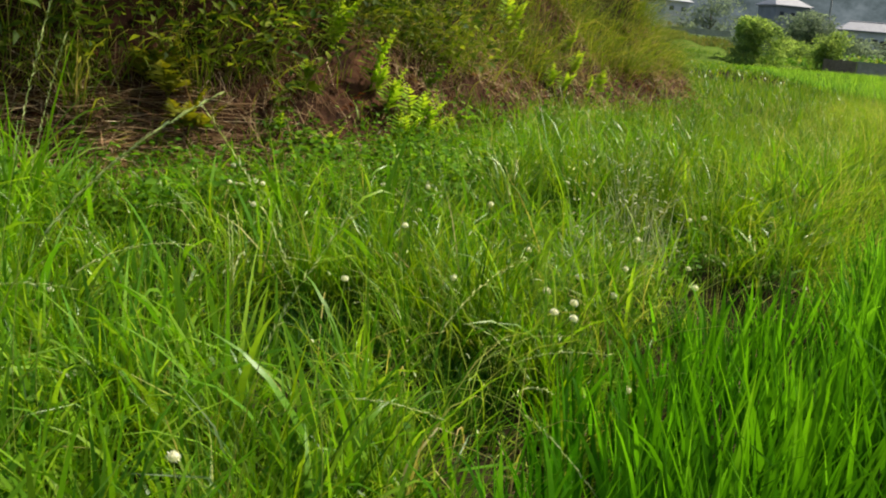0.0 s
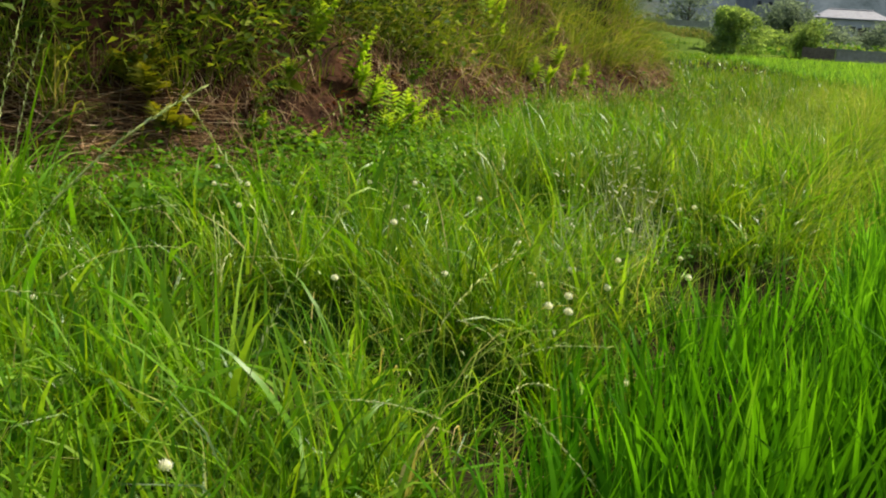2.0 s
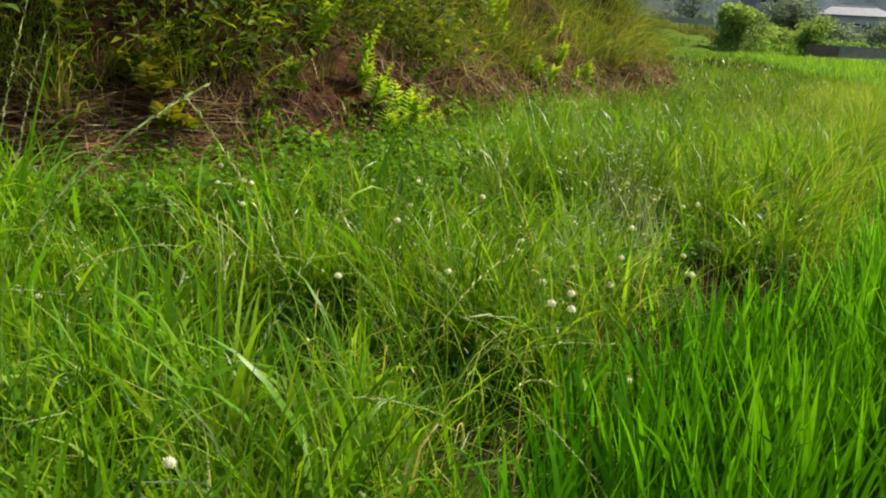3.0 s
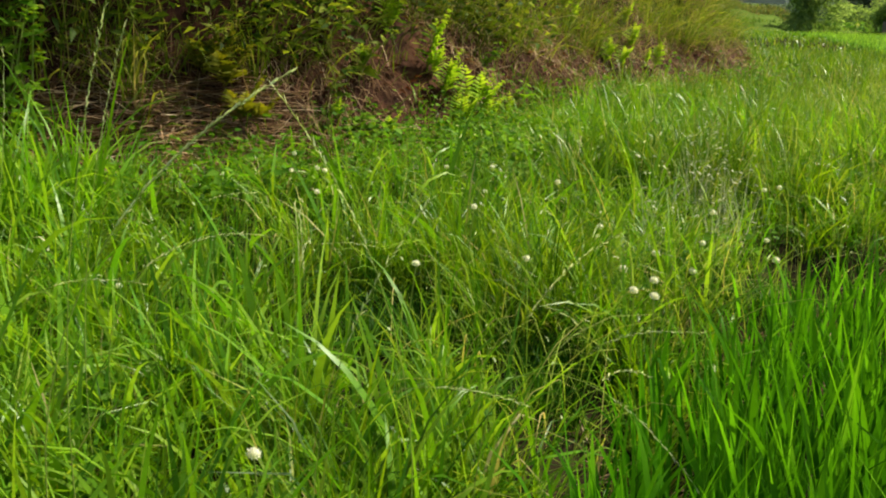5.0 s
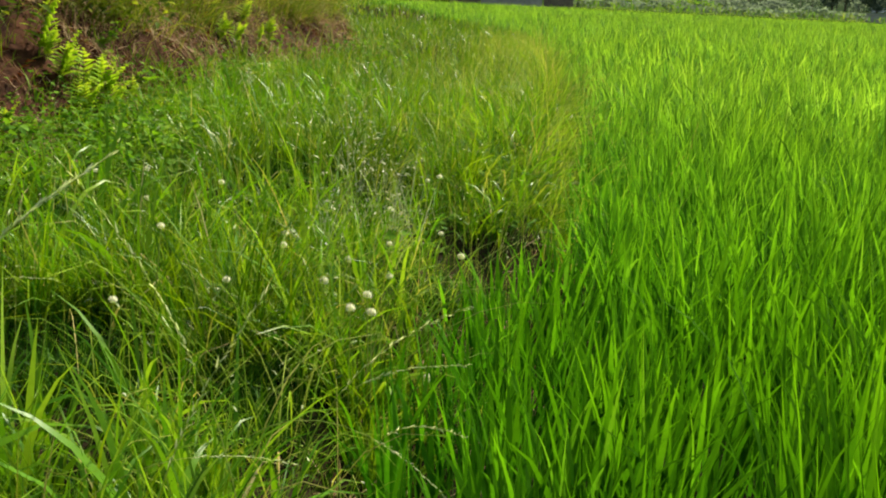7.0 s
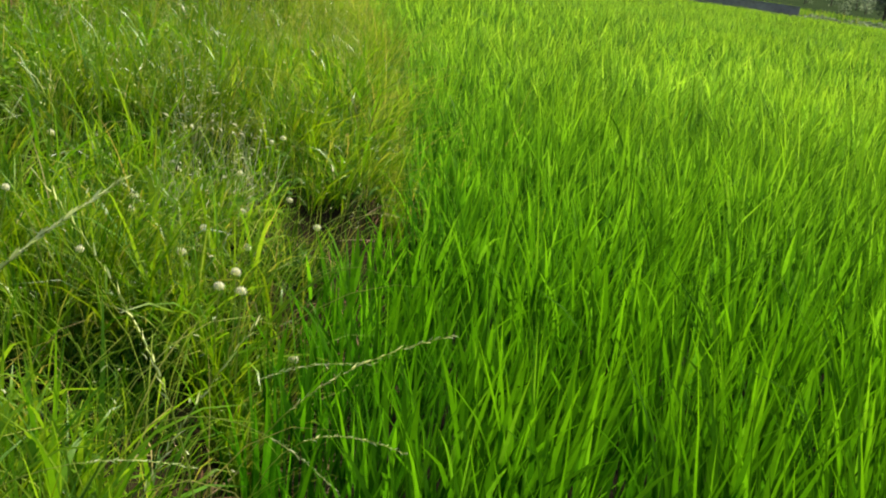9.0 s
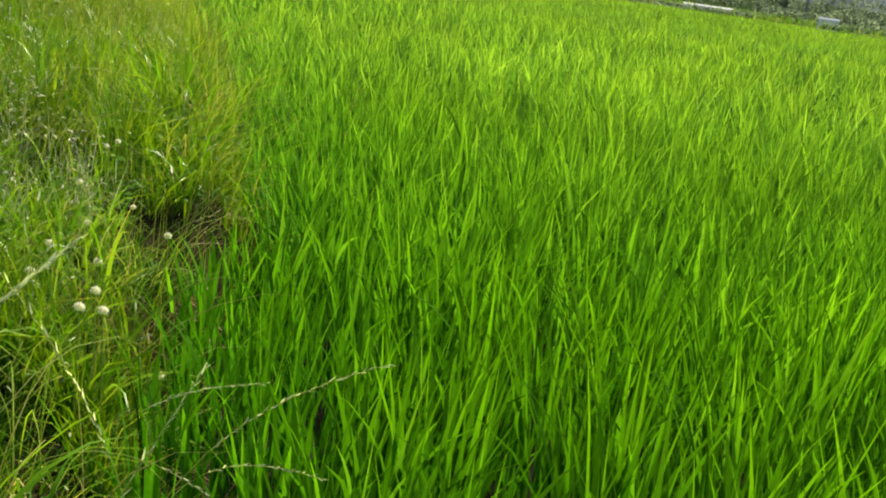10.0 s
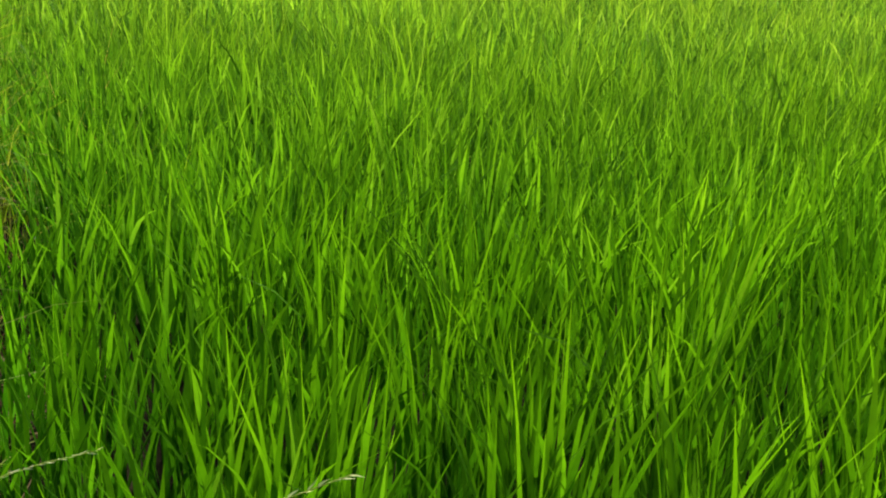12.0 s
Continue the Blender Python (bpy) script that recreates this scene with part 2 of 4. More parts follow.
def blades(base, yaw, length, width, lean, bend, segs=4, twist=None, power=0.8, root=0.55):
    """Ribbons: from base, leaning to yaw by lean radians and bending by bend more along their length. Verts and quads."""
    n = len(base)
    one = np.ones(n)
    yaw, length, width, lean, bend = (np.asarray(a, float) * one for a in (yaw, length, width, lean, bend))
    twist = (rng.uniform(-1.2, 1.2, n) if twist is None else np.asarray(twist, float) * one)
    p = np.array(base, float)
    d = np.stack([np.cos(yaw), np.sin(yaw), 0 * yaw], 1)
    s0 = np.stack([-np.sin(yaw), np.cos(yaw), 0 * yaw], 1)
    rows = []
    for i in range(segs + 1):
        t = i / segs
        a = lean + bend * t * t
        tang = d * np.sin(a)[:, None] + np.array([0, 0, 1.0]) * np.cos(a)[:, None]
        if i:
            p = p + tang * (length / segs)[:, None]
        nrm = d * np.cos(a)[:, None] - np.array([0, 0, 1.0]) * np.sin(a)[:, None]
        side = s0 * np.cos(twist * (0.4 + 0.6 * t))[:, None] + nrm * np.sin(twist * (0.4 + 0.6 * t))[:, None]
        prof = (root + (1 - root) * min(1, t * 3)) * (1 - t ** (1 / power * 1.6)) if i < segs else 0.03
        h = side * (width * 0.5 * prof)[:, None]
        rows += [p - h, p + h]
    k = 2 * (segs + 1)
    verts = np.stack(rows, 1).reshape(-1, 3)
    q = np.array([[2 * i, 2 * i + 1, 2 * i + 3, 2 * i + 2] for i in range(segs)])
    quads = (np.arange(n)[:, None, None] * k + q[None]).reshape(-1, 4)
    return verts, quads


def joined(pieces):
    vs, qs, o = [], [], 0
    for v, q in pieces:
        vs.append(v)
        qs.append(q + o)
        o += len(v)
    return np.concatenate(vs), np.concatenate(qs)


def tube(points, radii, sides=6):
    """A tapered tube along points: verts and quads."""
    pts = [Vector(p) for p in points]
    vs = []
    for i, p in enumerate(pts):
        t = (pts[min(i + 1, len(pts) - 1)] - pts[max(i - 1, 0)]).normalized()
        a = t.orthogonal().normalized()
        b = t.cross(a)
        for k in range(sides):
            w = 2 * math.pi * k / sides
            vs.append(p + (a * math.cos(w) + b * math.sin(w)) * radii[i])
    qs = [[i * sides + k, i * sides + (k + 1) % sides, (i + 1) * sides + (k + 1) % sides, (i + 1) * sides + k]
          for i in range(len(pts) - 1) for k in range(sides)]
    return np.array([list(v) for v in vs]), np.array(qs)


def box(c, s):
    """A box as a bmesh-free piece: verts and quads, centred at c with sizes s."""
    x, y, z = (v / 2 for v in s)
    v = np.array([[-x, -y, -z], [x, -y, -z], [x, y, -z], [-x, y, -z], [-x, -y, z], [x, -y, z], [x, y, z], [-x, y, z]]) + np.array(c)
    q = np.array([[0, 3, 2, 1], [4, 5, 6, 7], [0, 1, 5, 4], [1, 2, 6, 5], [2, 3, 7, 6], [3, 0, 4, 7]])
    return v, q


def part(name, piece, material, parent, label=""):
    return quads_object(name, piece[0], piece[1], material, parent=parent, label=label)


def flat(ob):
    ob.data.polygons.foreach_set("use_smooth", np.zeros(len(ob.data.polygons), bool))
    return ob


def thing(name, place, label, category, group="", turn=0.0):
    e = new(name)
    e.empty_display_size = 0.1
    e.location = place
    e.rotation_euler = (0, 0, turn)
    return tagged(e, label, category, group, "thing")


# ---- the lie of the land ----
RICE_Y = [-80, 0.0, 1.4, 1.9, 2.2, 2.67, 3.0, 3.2, 3.5, 4.3, 6.3, 10.2, 15.0, 30, 62]
RICE_X = [1.10, 1.0, 0.92, 0.86, 0.90, 1.10, 1.29, 1.48, 1.73, 2.05, 2.85, 4.2, 5.7, 8.2, 12.5]
FOOT = np.array([(-40, -8), (-12, -1.0), (-4, 2.2), (-1.5, 3.35), (-0.5, 3.95), (0.1, 4.5), (0.45, 5.2), (1.0, 6.3), (1.63, 8.2), (2.25, 9.6), (2.6, 10.7), (2.5, 11.8), (1.6, 13.2), (-2, 15.5), (-12, 20), (-60, 34)], float)
MUD = -0.16
FAR_Y, FAR_X = 63.0, 64.0


def in_hollow(x, y):
    """A bare dark hollow at the paddy's edge."""
    u, v = (x - 1.62) * 0.7 + (y - 3.54) * 0.7, (x - 1.62) * 0.7 - (y - 3.54) * 0.7
    return (u / 0.34) ** 2 + (v / 0.18) ** 2 < 1 + 0.3 * np.sin(9 * u + 23 * v)


def rice_edge(y):
    return np.interp(y, RICE_Y, RICE_X)


def in_field(x, y):
    corner = (x - 46) * 0.62 + (y - FAR_Y)
    return (x > rice_edge(y)) & (y < FAR_Y) & (x < FAR_X) & (y > -75) & (corner < 0.0 + 6.0)


def foot_distance(x, y):
    """Distance to the bank's foot line, positive inside the bank."""
    x, y = np.asarray(x, float), np.asarray(y, float)
    best = np.full(x.shape, 1e9)
    for a, b in zip(FOOT[:-1], FOOT[1:]):
        e = b - a
        t = np.clip(((x - a[0]) * e[0] + (y - a[1]) * e[1]) / (e @ e), 0, 1)
        best = np.minimum(best, np.hypot(x - a[0] - t * e[0], y - a[1] - t * e[1]))
    inside = np.zeros(x.shape, bool)
    poly = np.vstack([FOOT, [(-60, -8)]])
    for a, b in zip(poly, np.roll(poly, -1, axis=0)):
        cross = ((a[1] > y) != (b[1] > y)) & (x < (b[0] - a[0]) * (y - a[1]) / (b[1] - a[1] + 1e-12) + a[0])
        inside ^= cross
    return np.where(inside, best, -best)


def smooth(a, b, v):
    t = np.clip((v - a) / (b - a), 0, 1)
    return t * t * (3 - 2 * t)


def wave(x, y, f, seed):
    return np.sin(x * f + seed) * np.cos(y * f * 1.13 - seed * 1.7) + 0.5 * np.sin(x * f * 2.3 - y * f * 1.9 + seed * 2.1)


def land(x, y):
    """Height of the ground."""
    x, y = np.asarray(x, float), np.asarray(y, float)
    strip = 0.20 * smooth(1.6, 5.2, y) - 0.04 * smooth(9, 20, y) + 0.015 * wave(x, y, 3.1, 0.4)
    z = strip + (MUD - strip) * smooth(-0.18, 0.06, x - rice_edge(y))
    z = z - 0.18 * np.exp(-((x - 1.62) ** 2 + (y - 3.54) ** 2) / 0.035)
    far = np.maximum(y - FAR_Y, np.maximum(x - FAR_X, ((x - 46) * 0.62 + (y - FAR_Y) - 6.0) / 1.18))
    z = z + (0.35 - MUD) * smooth(0.0, 0.8, far) * (x > rice_edge(y) - 2)
    terrace = 0.15 * smooth(1, 12, y - FAR_Y) + 1.05 * smooth(13.5, 16.5, y - FAR_Y) + 0.35 * smooth(17, 24, y - FAR_Y)
    z = z + terrace * (1 - smooth(15.0, 17.0, x)) * smooth(-2, 6, x)
    z = z + 1.0 * smooth(25, 90, far) + 3.4 * smooth(80, 190, far)
    z = z - 1.15 * (1 - smooth(2.2, 4.5, np.abs((x - 72.0) * 0.58 + (y - 51.5) * 0.81))) * smooth(66.5, 69.5, x) * (1 - smooth(84, 92, x))
    d = foot_distance(x, y)
    lump = 0.10 * wave(x, y, 2.6, 1.2) + 0.05 * wave(x, y, 6.1, 2.2)
    bank = 0.34 * smooth(-0.02, 0.34, d) + 1.8 * smooth(0.24, 1.35, d + lump * smooth(0.1, 0.5, d)) + 0.4 * smooth(2, 6, d)
    clods = (0.022 * wave(x, y, 11.0, 0.7) + 0.016 * wave(x, y, 19.0, 2.9)) * smooth(-0.02, 0.1, d) * (1 - smooth(0.6, 1.0, d))
    return z + (bank + clods) * (y < 40)


def graded(lo, hi, a, b, step, grow=1.22):
    """Coordinates with an even step between a and b that widens outwards to lo and hi."""
    mid = list(np.arange(a, b + step / 2, step))
    s, v = step, mid[-1]
    while v < hi:
        s *= grow
        v = min(v + s, hi)
        mid.append(v)
    s, v = step, mid[0]
    while v > lo:
        s *= grow
        v = max(v - s, lo)
        mid.insert(0, v)
    return np.array(mid)


# ---- ground: one sheet to the horizon ----
gx = graded(-2500, 2500, -2.0, 3.4, 0.075, 1.12)
gy = graded(-2500, 2500, 1.0, 12.5, 0.10, 1.12)
GX, GY = np.meshgrid(gx, gy)
GZ = land(GX, GY)
verts = np.stack([GX, GY, GZ], -1).reshape(-1, 3)
nx = len(gx)
ii, jj = np.meshgrid(np.arange(nx - 1), np.arange(len(gy) - 1))
a = (jj * nx + ii).ravel()
quads = np.stack([a, a + 1, a + nx + 1, a + nx], 1)
cx, cy = (GX[:-1, :-1] + GX[1:, 1:]).ravel() / 2, (GY[:-1, :-1] + GY[1:, 1:]).ravel() / 2
dd = foot_distance(cx, cy)
near_strip = (cx > -30) & (cx < rice_edge(cy) + 0.2) & (cy < 40)
index = np.where(in_field(cx, cy), 2, np.where((dd > -0.08) & (dd < 0.5) & (cy < 40), 1, np.where(near_strip, 0, np.where(np.hypot(cx, cy) > 108, 4, 3))))
ground = quads_object("ground", verts, quads, [M_SOIL, M_EARTH, M_MUD, M_MEADOW, M_FLOOR], index)
tagged(ground, "brown soil, reddish bank earth and wet paddy mud under green growth", "ground", "", "structure")


def scatter(n, x0, x1, y0, y1):
    return rng.uniform(x0, x1, n), rng.uniform(y0, y1, n)


def at_land(x, y, sink=0.01):
    return np.stack([x, y, land(x, y) - sink], 1)


# ---- rice ----
def rice_tufts(x, y, count, length, width, spread, segs, droop=0.0, lift=0.0):
    """Tufts of rice leaves at the points."""
    n = len(x)
    x, y = np.repeat(x, count), np.repeat(y, count)
    vigour = np.repeat(rng.normal(1.0, 0.07, n), count)
    k = n * count
    r, w = spread * np.sqrt(rng.uniform(0, 1, k)), rng.uniform(0, 2 * math.pi, k)
    up = np.where(rng.uniform(0, 1, k) < 0.2, 0.0, rng.uniform(0.06, 0.34, k))
    up = np.maximum(up, lift * rng.uniform(0.7, 1.0, k))
    vigour = vigour * (0.86 + 0.14 * smooth(0.0, 0.7, x - rice_edge(y)))
    base = np.stack([x + r * np.cos(w), y + r * np.sin(w), MUD - 0.01 + up], 1)
    yaw = w + rng.normal(0, 1.2, k)
    ln = np.maximum(0.10, length * vigour * rng.uniform(0.72, 1.08, k) - up)
    lean = np.abs(rng.normal(0.09 + droop, 0.12, k)) + 0.4 * up
    bend = np.abs(rng.normal(0.22 + droop, 0.28, k))
    return blades(base, yaw, ln, width * rng.uniform(0.7, 1.25, k), lean, bend, segs, power=0.9)


def field_points(density, r0, r1):
    cxx, cyy = 0.9, 1.2
    area = 4 * r1 * r1
    n = int(area * density)
    x, y = rng.uniform(cxx - r1, cxx + r1, n), rng.uniform(cyy - r1, cyy + r1, n)
    if r0 == 0:                           # planted hills, in loose rows
        g = np.arange(-1.5 * r1, 1.5 * r1, density ** -0.5)
        x, y = (a.ravel() + cc + rng.normal(0, 0.032, a.size) for a, cc in zip(np.meshgrid(g, g), (cxx, cyy)))
        x, y = x * 0.97 - y * 0.22 + 0.35, x * 0.22 + y * 0.97 - 0.1
        n = len(x)
    r = np.hypot(x - cxx, y - cyy)
    keep = in_field(x, y) & (r >= r0) & (r < r1) & (x > rice_edge(y) + 0.03 + 0.13 * smooth(3.3, 4.2, y) * wave(x, y, 5.3, 0.8)) & ~in_hollow(x, y)
    keep &= rng.uniform(0, 1, n) < 1.3 - 0.85 * smooth(4.0, 5.2, y) * (1 - smooth(0.0, 0.7, x - rice_edge(y)))
    behind = (y < -1.5) & (rng.uniform(0, 1, n) > (0.5 if r1 < 10 else 0.15))
    keep &= ~behind
    return x[keep], y[keep]


pieces = []
for r0, r1, dens, count, length, width, spread, segs, droop, lift in ((0.0, 4.5, 40, 46, 0.50, 0.0104, 0.060, 4, 0.0, 0.0), (4.5, 9, 27, 26, 0.51, 0.0135, 0.09, 3, 0.05, 0.0), (9, 18, 15, 15, 0.52, 0.017, 0.13, 2, 0.06, 0.2), (18, 38, 8, 13, 0.53, 0.028, 0.2, 1, 0.05, 0.3), (38, 100, 3.8, 8, 0.54, 0.045, 0.3, 1, 0.05, 0.34)):
    x, y = field_points(dens, r0, r1)
    pieces.append(rice_tufts(x, y, count, length, width, spread, segs, droop, lift))
v, q = joined(pieces)
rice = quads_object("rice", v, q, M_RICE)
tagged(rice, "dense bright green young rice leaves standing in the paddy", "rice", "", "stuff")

# ---- grass on the strip between bank and paddy ----
SHADE_GAPS = np.array([(0.55, 2.98, 0.20), (0.90, 2.72, 0.14), (0.76, 3.10, 0.11), (1.12, 4.2, 0.12), (1.42, 4.1, 0.11), (1.36, 3.28, 0.14), (0.93, 3.85, 0.10), (0.88, 2.95, 0.09), (0.53, 3.76, 0.10), (0.2, 3.3, 0.09), (1.1, 4.3, 0.10), (0.62, 2.55, 0.07), (0.35, 2.75, 0.07), (0.7, 3.45, 0.08), (1.05, 3.35, 0.09), (0.3, 3.65, 0.08), (0.0, 3.5, 0.08), (1.25, 3.75, 0.09), (0.75, 4.2, 0.10), (0.15, 2.9, 0.07), (1.35, 4.0, 0.09)])


def strip_points(n, x0, x1, y0, y1, low=-0.02, high=0.12):
    x, y = scatter(n, x0, x1, y0, y1)
    d = foot_distance(x, y)
    k = (d < high) & (x < rice_edge(y) + low) & ~in_hollow(x, y)
    for a, b, c in SHADE_GAPS:                # leave room for the shaded gaps
        k &= np.hypot(x - a, (y - b + 0.4 * c) / 1.35) > c * 1.08
    return x[k], y[k]


def clumped(x, y, f, seed, amount):
    k = rng.uniform(-1, 1, len(x)) < wave(x, y, f, seed) + amount
    return x[k], y[k]


pieces = []
def tussocks(x, y, count, spread, height, width, segs=4):
    """Clumps of blades that spread outwards from their centres; each clump has its own height and set."""
    n = len(x)
    h = np.repeat(height * rng.uniform(0.55, 1.35, n), count)
    tip = np.repeat(rng.uniform(0, 6.28, n), count)
    x, y = np.repeat(x, count), np.repeat(y, count)
    k = n * count
    r, w = np.abs(rng.normal(0, spread, k)), rng.uniform(0, 6.28, k)
    x, y = x + r * np.cos(w), y + r * np.sin(w)
    ok = (x < rice_edge(y) + 0.0) & ~in_hollow(x, y)
    h = h * (0.52 + 0.48 * (1 - smooth(-0.85, -0.2, foot_distance(x, y)) * (1 - smooth(0.5, 1.3, x))))
    h = h * (1 - 0.55 * np.exp(-((x - 1.55) ** 2 + (y - 3.42) ** 2) / 0.10))
    yaw = np.where(rng.uniform(0, 1, k) < 0.3, tip, w) + rng.normal(0, 0.5, k)
    lean = np.abs(rng.normal(0.12, 0.15, k)) + 6.0 * r
    bend = np.abs(rng.normal(0.8, 0.6, k))
    ln = h * rng.uniform(0.5, 1.25, k)
    wd = width * rng.uniform(0.6, 1.5, k)
    return blades(at_land(x, y)[ok], yaw[ok], ln[ok], wd[ok], lean[ok], bend[ok], segs)


x, y = strip_points(13500, -2.2, 4.0, 1.1, 7.6)
x, y = clumped(x, y, 4.4, 0.3, 0.75)
x, y = clumped(x, y, 13.0, 1.9, 0.30)
k = rng.uniform(0, 1, len(x)) > 0.5 * smooth(-1.2, -0.6, foot_distance(x, y)) * (1 - smooth(0.6, 1.1, x))
x, y = x[k], y[k]
pieces.append(tussocks(x, y, 22, 0.028, 0.195, 0.0044, 3))
x, y = strip_points(36000, -3, 8, 7.5, 20)
n = len(x)
pieces.append(blades(at_land(x, y), rng.uniform(0, 6.28, n), rng.uniform(0.10, 0.26, n), rng.uniform(0.006, 0.011, n), np.abs(rng.normal(0.2, 0.2, n)), np.abs(rng.normal(0.5, 0.4, n)), 2))
x, y = strip_points(80000, -9, 3, -4, 4.6)
k = (y < 1.25) | (x < -2.1)
x, y = x[k], y[k]
n = len(x)
pieces.append(blades(at_land(x, y), rng.uniform(0, 6.28, n), rng.uniform(0.10, 0.24, n), rng.uniform(0.009, 0.016, n), np.abs(rng.normal(0.25, 0.22, n)), np.abs(rng.normal(0.7, 0.5, n)), 2))
x, y = scatter(40000, -30, 18, 12, 66)
k = (foot_distance(x, y) < 0) & (x < rice_edge(y) - 0.1)
x, y = x[k], y[k]
n = len(x)
pieces.append(blades(at_land(x, y), rng.uniform(0, 6.28, n), rng.uniform(0.12, 0.24, n), rng.uniform(0.02, 0.045, n), np.abs(rng.normal(0.2, 0.2, n)), np.abs(rng.normal(0.5, 0.4, n)), 2))
for a, b, c in SHADE_GAPS[:5]:              # taller grass added behind the gaps to shade them
    w = rng.uniform(-0.3, 2.3, int(c * 260))
    r = c * rng.uniform(1.05, 1.75, len(w))
    pieces.append(tussocks(a + r * np.cos(w), b + r * np.sin(w), 16, 0.022, 0.25, 0.0042, 4))
v, q = joined(pieces)
tagged(quads_object("meadow_grass", v, q, M_GRASS), "fine green meadow grass with some dry blades", "grass", "", "stuff")


# lower layer of the meadow grass, coloured dark for shade below taller blades
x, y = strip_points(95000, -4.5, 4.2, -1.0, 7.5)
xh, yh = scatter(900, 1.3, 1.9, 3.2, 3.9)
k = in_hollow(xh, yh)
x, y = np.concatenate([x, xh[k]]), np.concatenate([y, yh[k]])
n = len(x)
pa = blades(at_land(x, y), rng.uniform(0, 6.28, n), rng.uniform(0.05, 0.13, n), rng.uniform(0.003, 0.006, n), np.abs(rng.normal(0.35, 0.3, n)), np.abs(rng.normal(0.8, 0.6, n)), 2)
tagged(quads_object("undergrowth", *pa, M_UNDERSHADE), "short undergrowth of the meadow grass, coloured dark for the shade below", "grass", "", "stuff")

# shadowed gaps in the paler grass: low tufts coloured dark as the shade
M_SHADE_GRASS = blade_material("shade_grass", [(0.0, (0.012, 0.05, 0.003)), (0.6, (0.032, 0.11, 0.005)), (1.0, (0.08, 0.20, 0.010))], patch_size=3.0, rough=0.5, gloss=0.06, through=0.25)
k = np.repeat(np.arange(len(SHADE_GAPS)), (SHADE_GAPS[:, 2] ** 2 * 2000).astype(int) + 3)
x, y = SHADE_GAPS[k, 0] + SHADE_GAPS[k, 2] * rng.normal(0, 0.48, len(k)), SHADE_GAPS[k, 1] + SHADE_GAPS[k, 2] * rng.normal(-0.25, 0.6, len(k))
tagged(quads_object("shade_grass", *tussocks(x, y, 14, 0.03, 0.10, 0.004, 3), M_SHADE_GRASS), "low tufts of fine grass on the path, coloured dark as shade in gaps", "grass", "", "stuff")

# broad-bladed grass among the fine grass
x, y = strip_points(5600, -2.0, 3.2, 1.2, 6.2)
x, y = clumped(x, y, 2.2, 2.7, 0.25)
k = rng.uniform(0, 1, len(x)) < 1.15 - 0.5 * smooth(0.7, 1.6, x)
x, y = x[k], y[k]
xt, yt = strip_points(90, -0.75, -0.25, 3.2, 3.85)
pb = tussocks(xt, yt, 7, 0.03, 0.5, 0.0085, 5)
xn, yn = strip_points(1000, -0.6, 1.2, 1.3, 3.0)
xw, yw = strip_points(150, -0.6, 1.1, 1.8, 3.9)
pb = joined([pb, tussocks(xw, yw, 3, 0.02, 0.30, 0.014, 6)])
pa = joined([pb, tussocks(np.concatenate([x, xn]), np.concatenate([y, yn]), 6, 0.035, 0.22, 0.0085, 5)])
tagged(quads_object("broad_grass", *pa, M_BROAD), "broad bright green grass blades on the path", "grass", "", "stuff")

# feathery reddish grass along the paddy edge
x, y = scatter(66000, 0.6, 6.0, 2.3, 13)
e = rice_edge(y) - x
k = (e > -0.02) & (e < 0.75) & (rng.uniform(0, 1, len(x)) < 1.1 - e) & (foot_distance(x, y) < -0.1) & (np.hypot(x - 1.6, y - 3.5) > 0.34)
x, y = x[k], y[k]
n = len(x)
pa = blades(at_land(x, y), rng.uniform(0, 6.28, n), rng.uniform(0.16, 0.36, n), rng.uniform(0.0018, 0.0032, n), np.abs(rng.normal(0.3, 0.25, n)), np.abs(rng.normal(1.5, 0.6, n)), 5)
x, y = scatter(24000, 1.2, 6.0, 3.2, 11)
e = rice_edge(y) - x
k = (e > -0.45) & (e < 0.15) & (rng.uniform(0, 1, len(x)) < 0.9 + 1.9 * e) & (np.hypot(x - 1.58, y - 3.45) > 0.5)
x, y = x[k], y[k]
n = len(x)
pc = blades(at_land(x, y), rng.uniform(0, 6.28, n), rng.uniform(0.38, 0.62, n), rng.uniform(0.002, 0.0034, n), np.abs(rng.normal(0.2, 0.2, n)), np.abs(rng.normal(1.2, 0.6, n)), 5)
pa = joined([pa, pc])
tagged(quads_object("feathery_grass", *pa, M_REED), "thin reddish-brown feathery grass leaning over the paddy edge", "grass", "", "stuff")


def leaves(points, size, tilt=0.6, fold=0.25, slim=0.5):
    """Small pointed leaves folded along the midrib, lying roughly level. Verts and quads."""
    n = len(points)
    size = np.asarray(size, float) * np.ones(n)
    yaw = rng.uniform(0, 2 * math.pi, n)
    nz = np.stack([rng.normal(0, tilt, n), rng.normal(0, tilt, n), np.ones(n)], 1)
    nz /= np.linalg.norm(nz, axis=1)[:, None]
    d = np.stack([np.cos(yaw), np.sin(yaw), np.zeros(n)], 1)
    d -= nz * (d * nz).sum(1)[:, None]
    d /= np.linalg.norm(d, axis=1)[:, None]
    s = np.cross(nz, d)
    P = np.asarray(points, float)
    L, W = size[:, None], (size * slim)[:, None]
    up = nz * L * fold
    rows = [P, P + d * L * 0.35 - s * W * 0.5 + up * 0.6, P + d * L * 0.4, P + d * L * 0.35 + s * W * 0.5 + up * 0.6, P + d * L - up * 0.4]
    verts = np.stack(rows, 1).reshape(-1, 3)
    q = np.array([[0, 2, 4, 1], [0, 3, 4, 2]])
    return verts, (np.arange(n)[:, None, None] * 5 + q[None]).reshape(-1, 4)


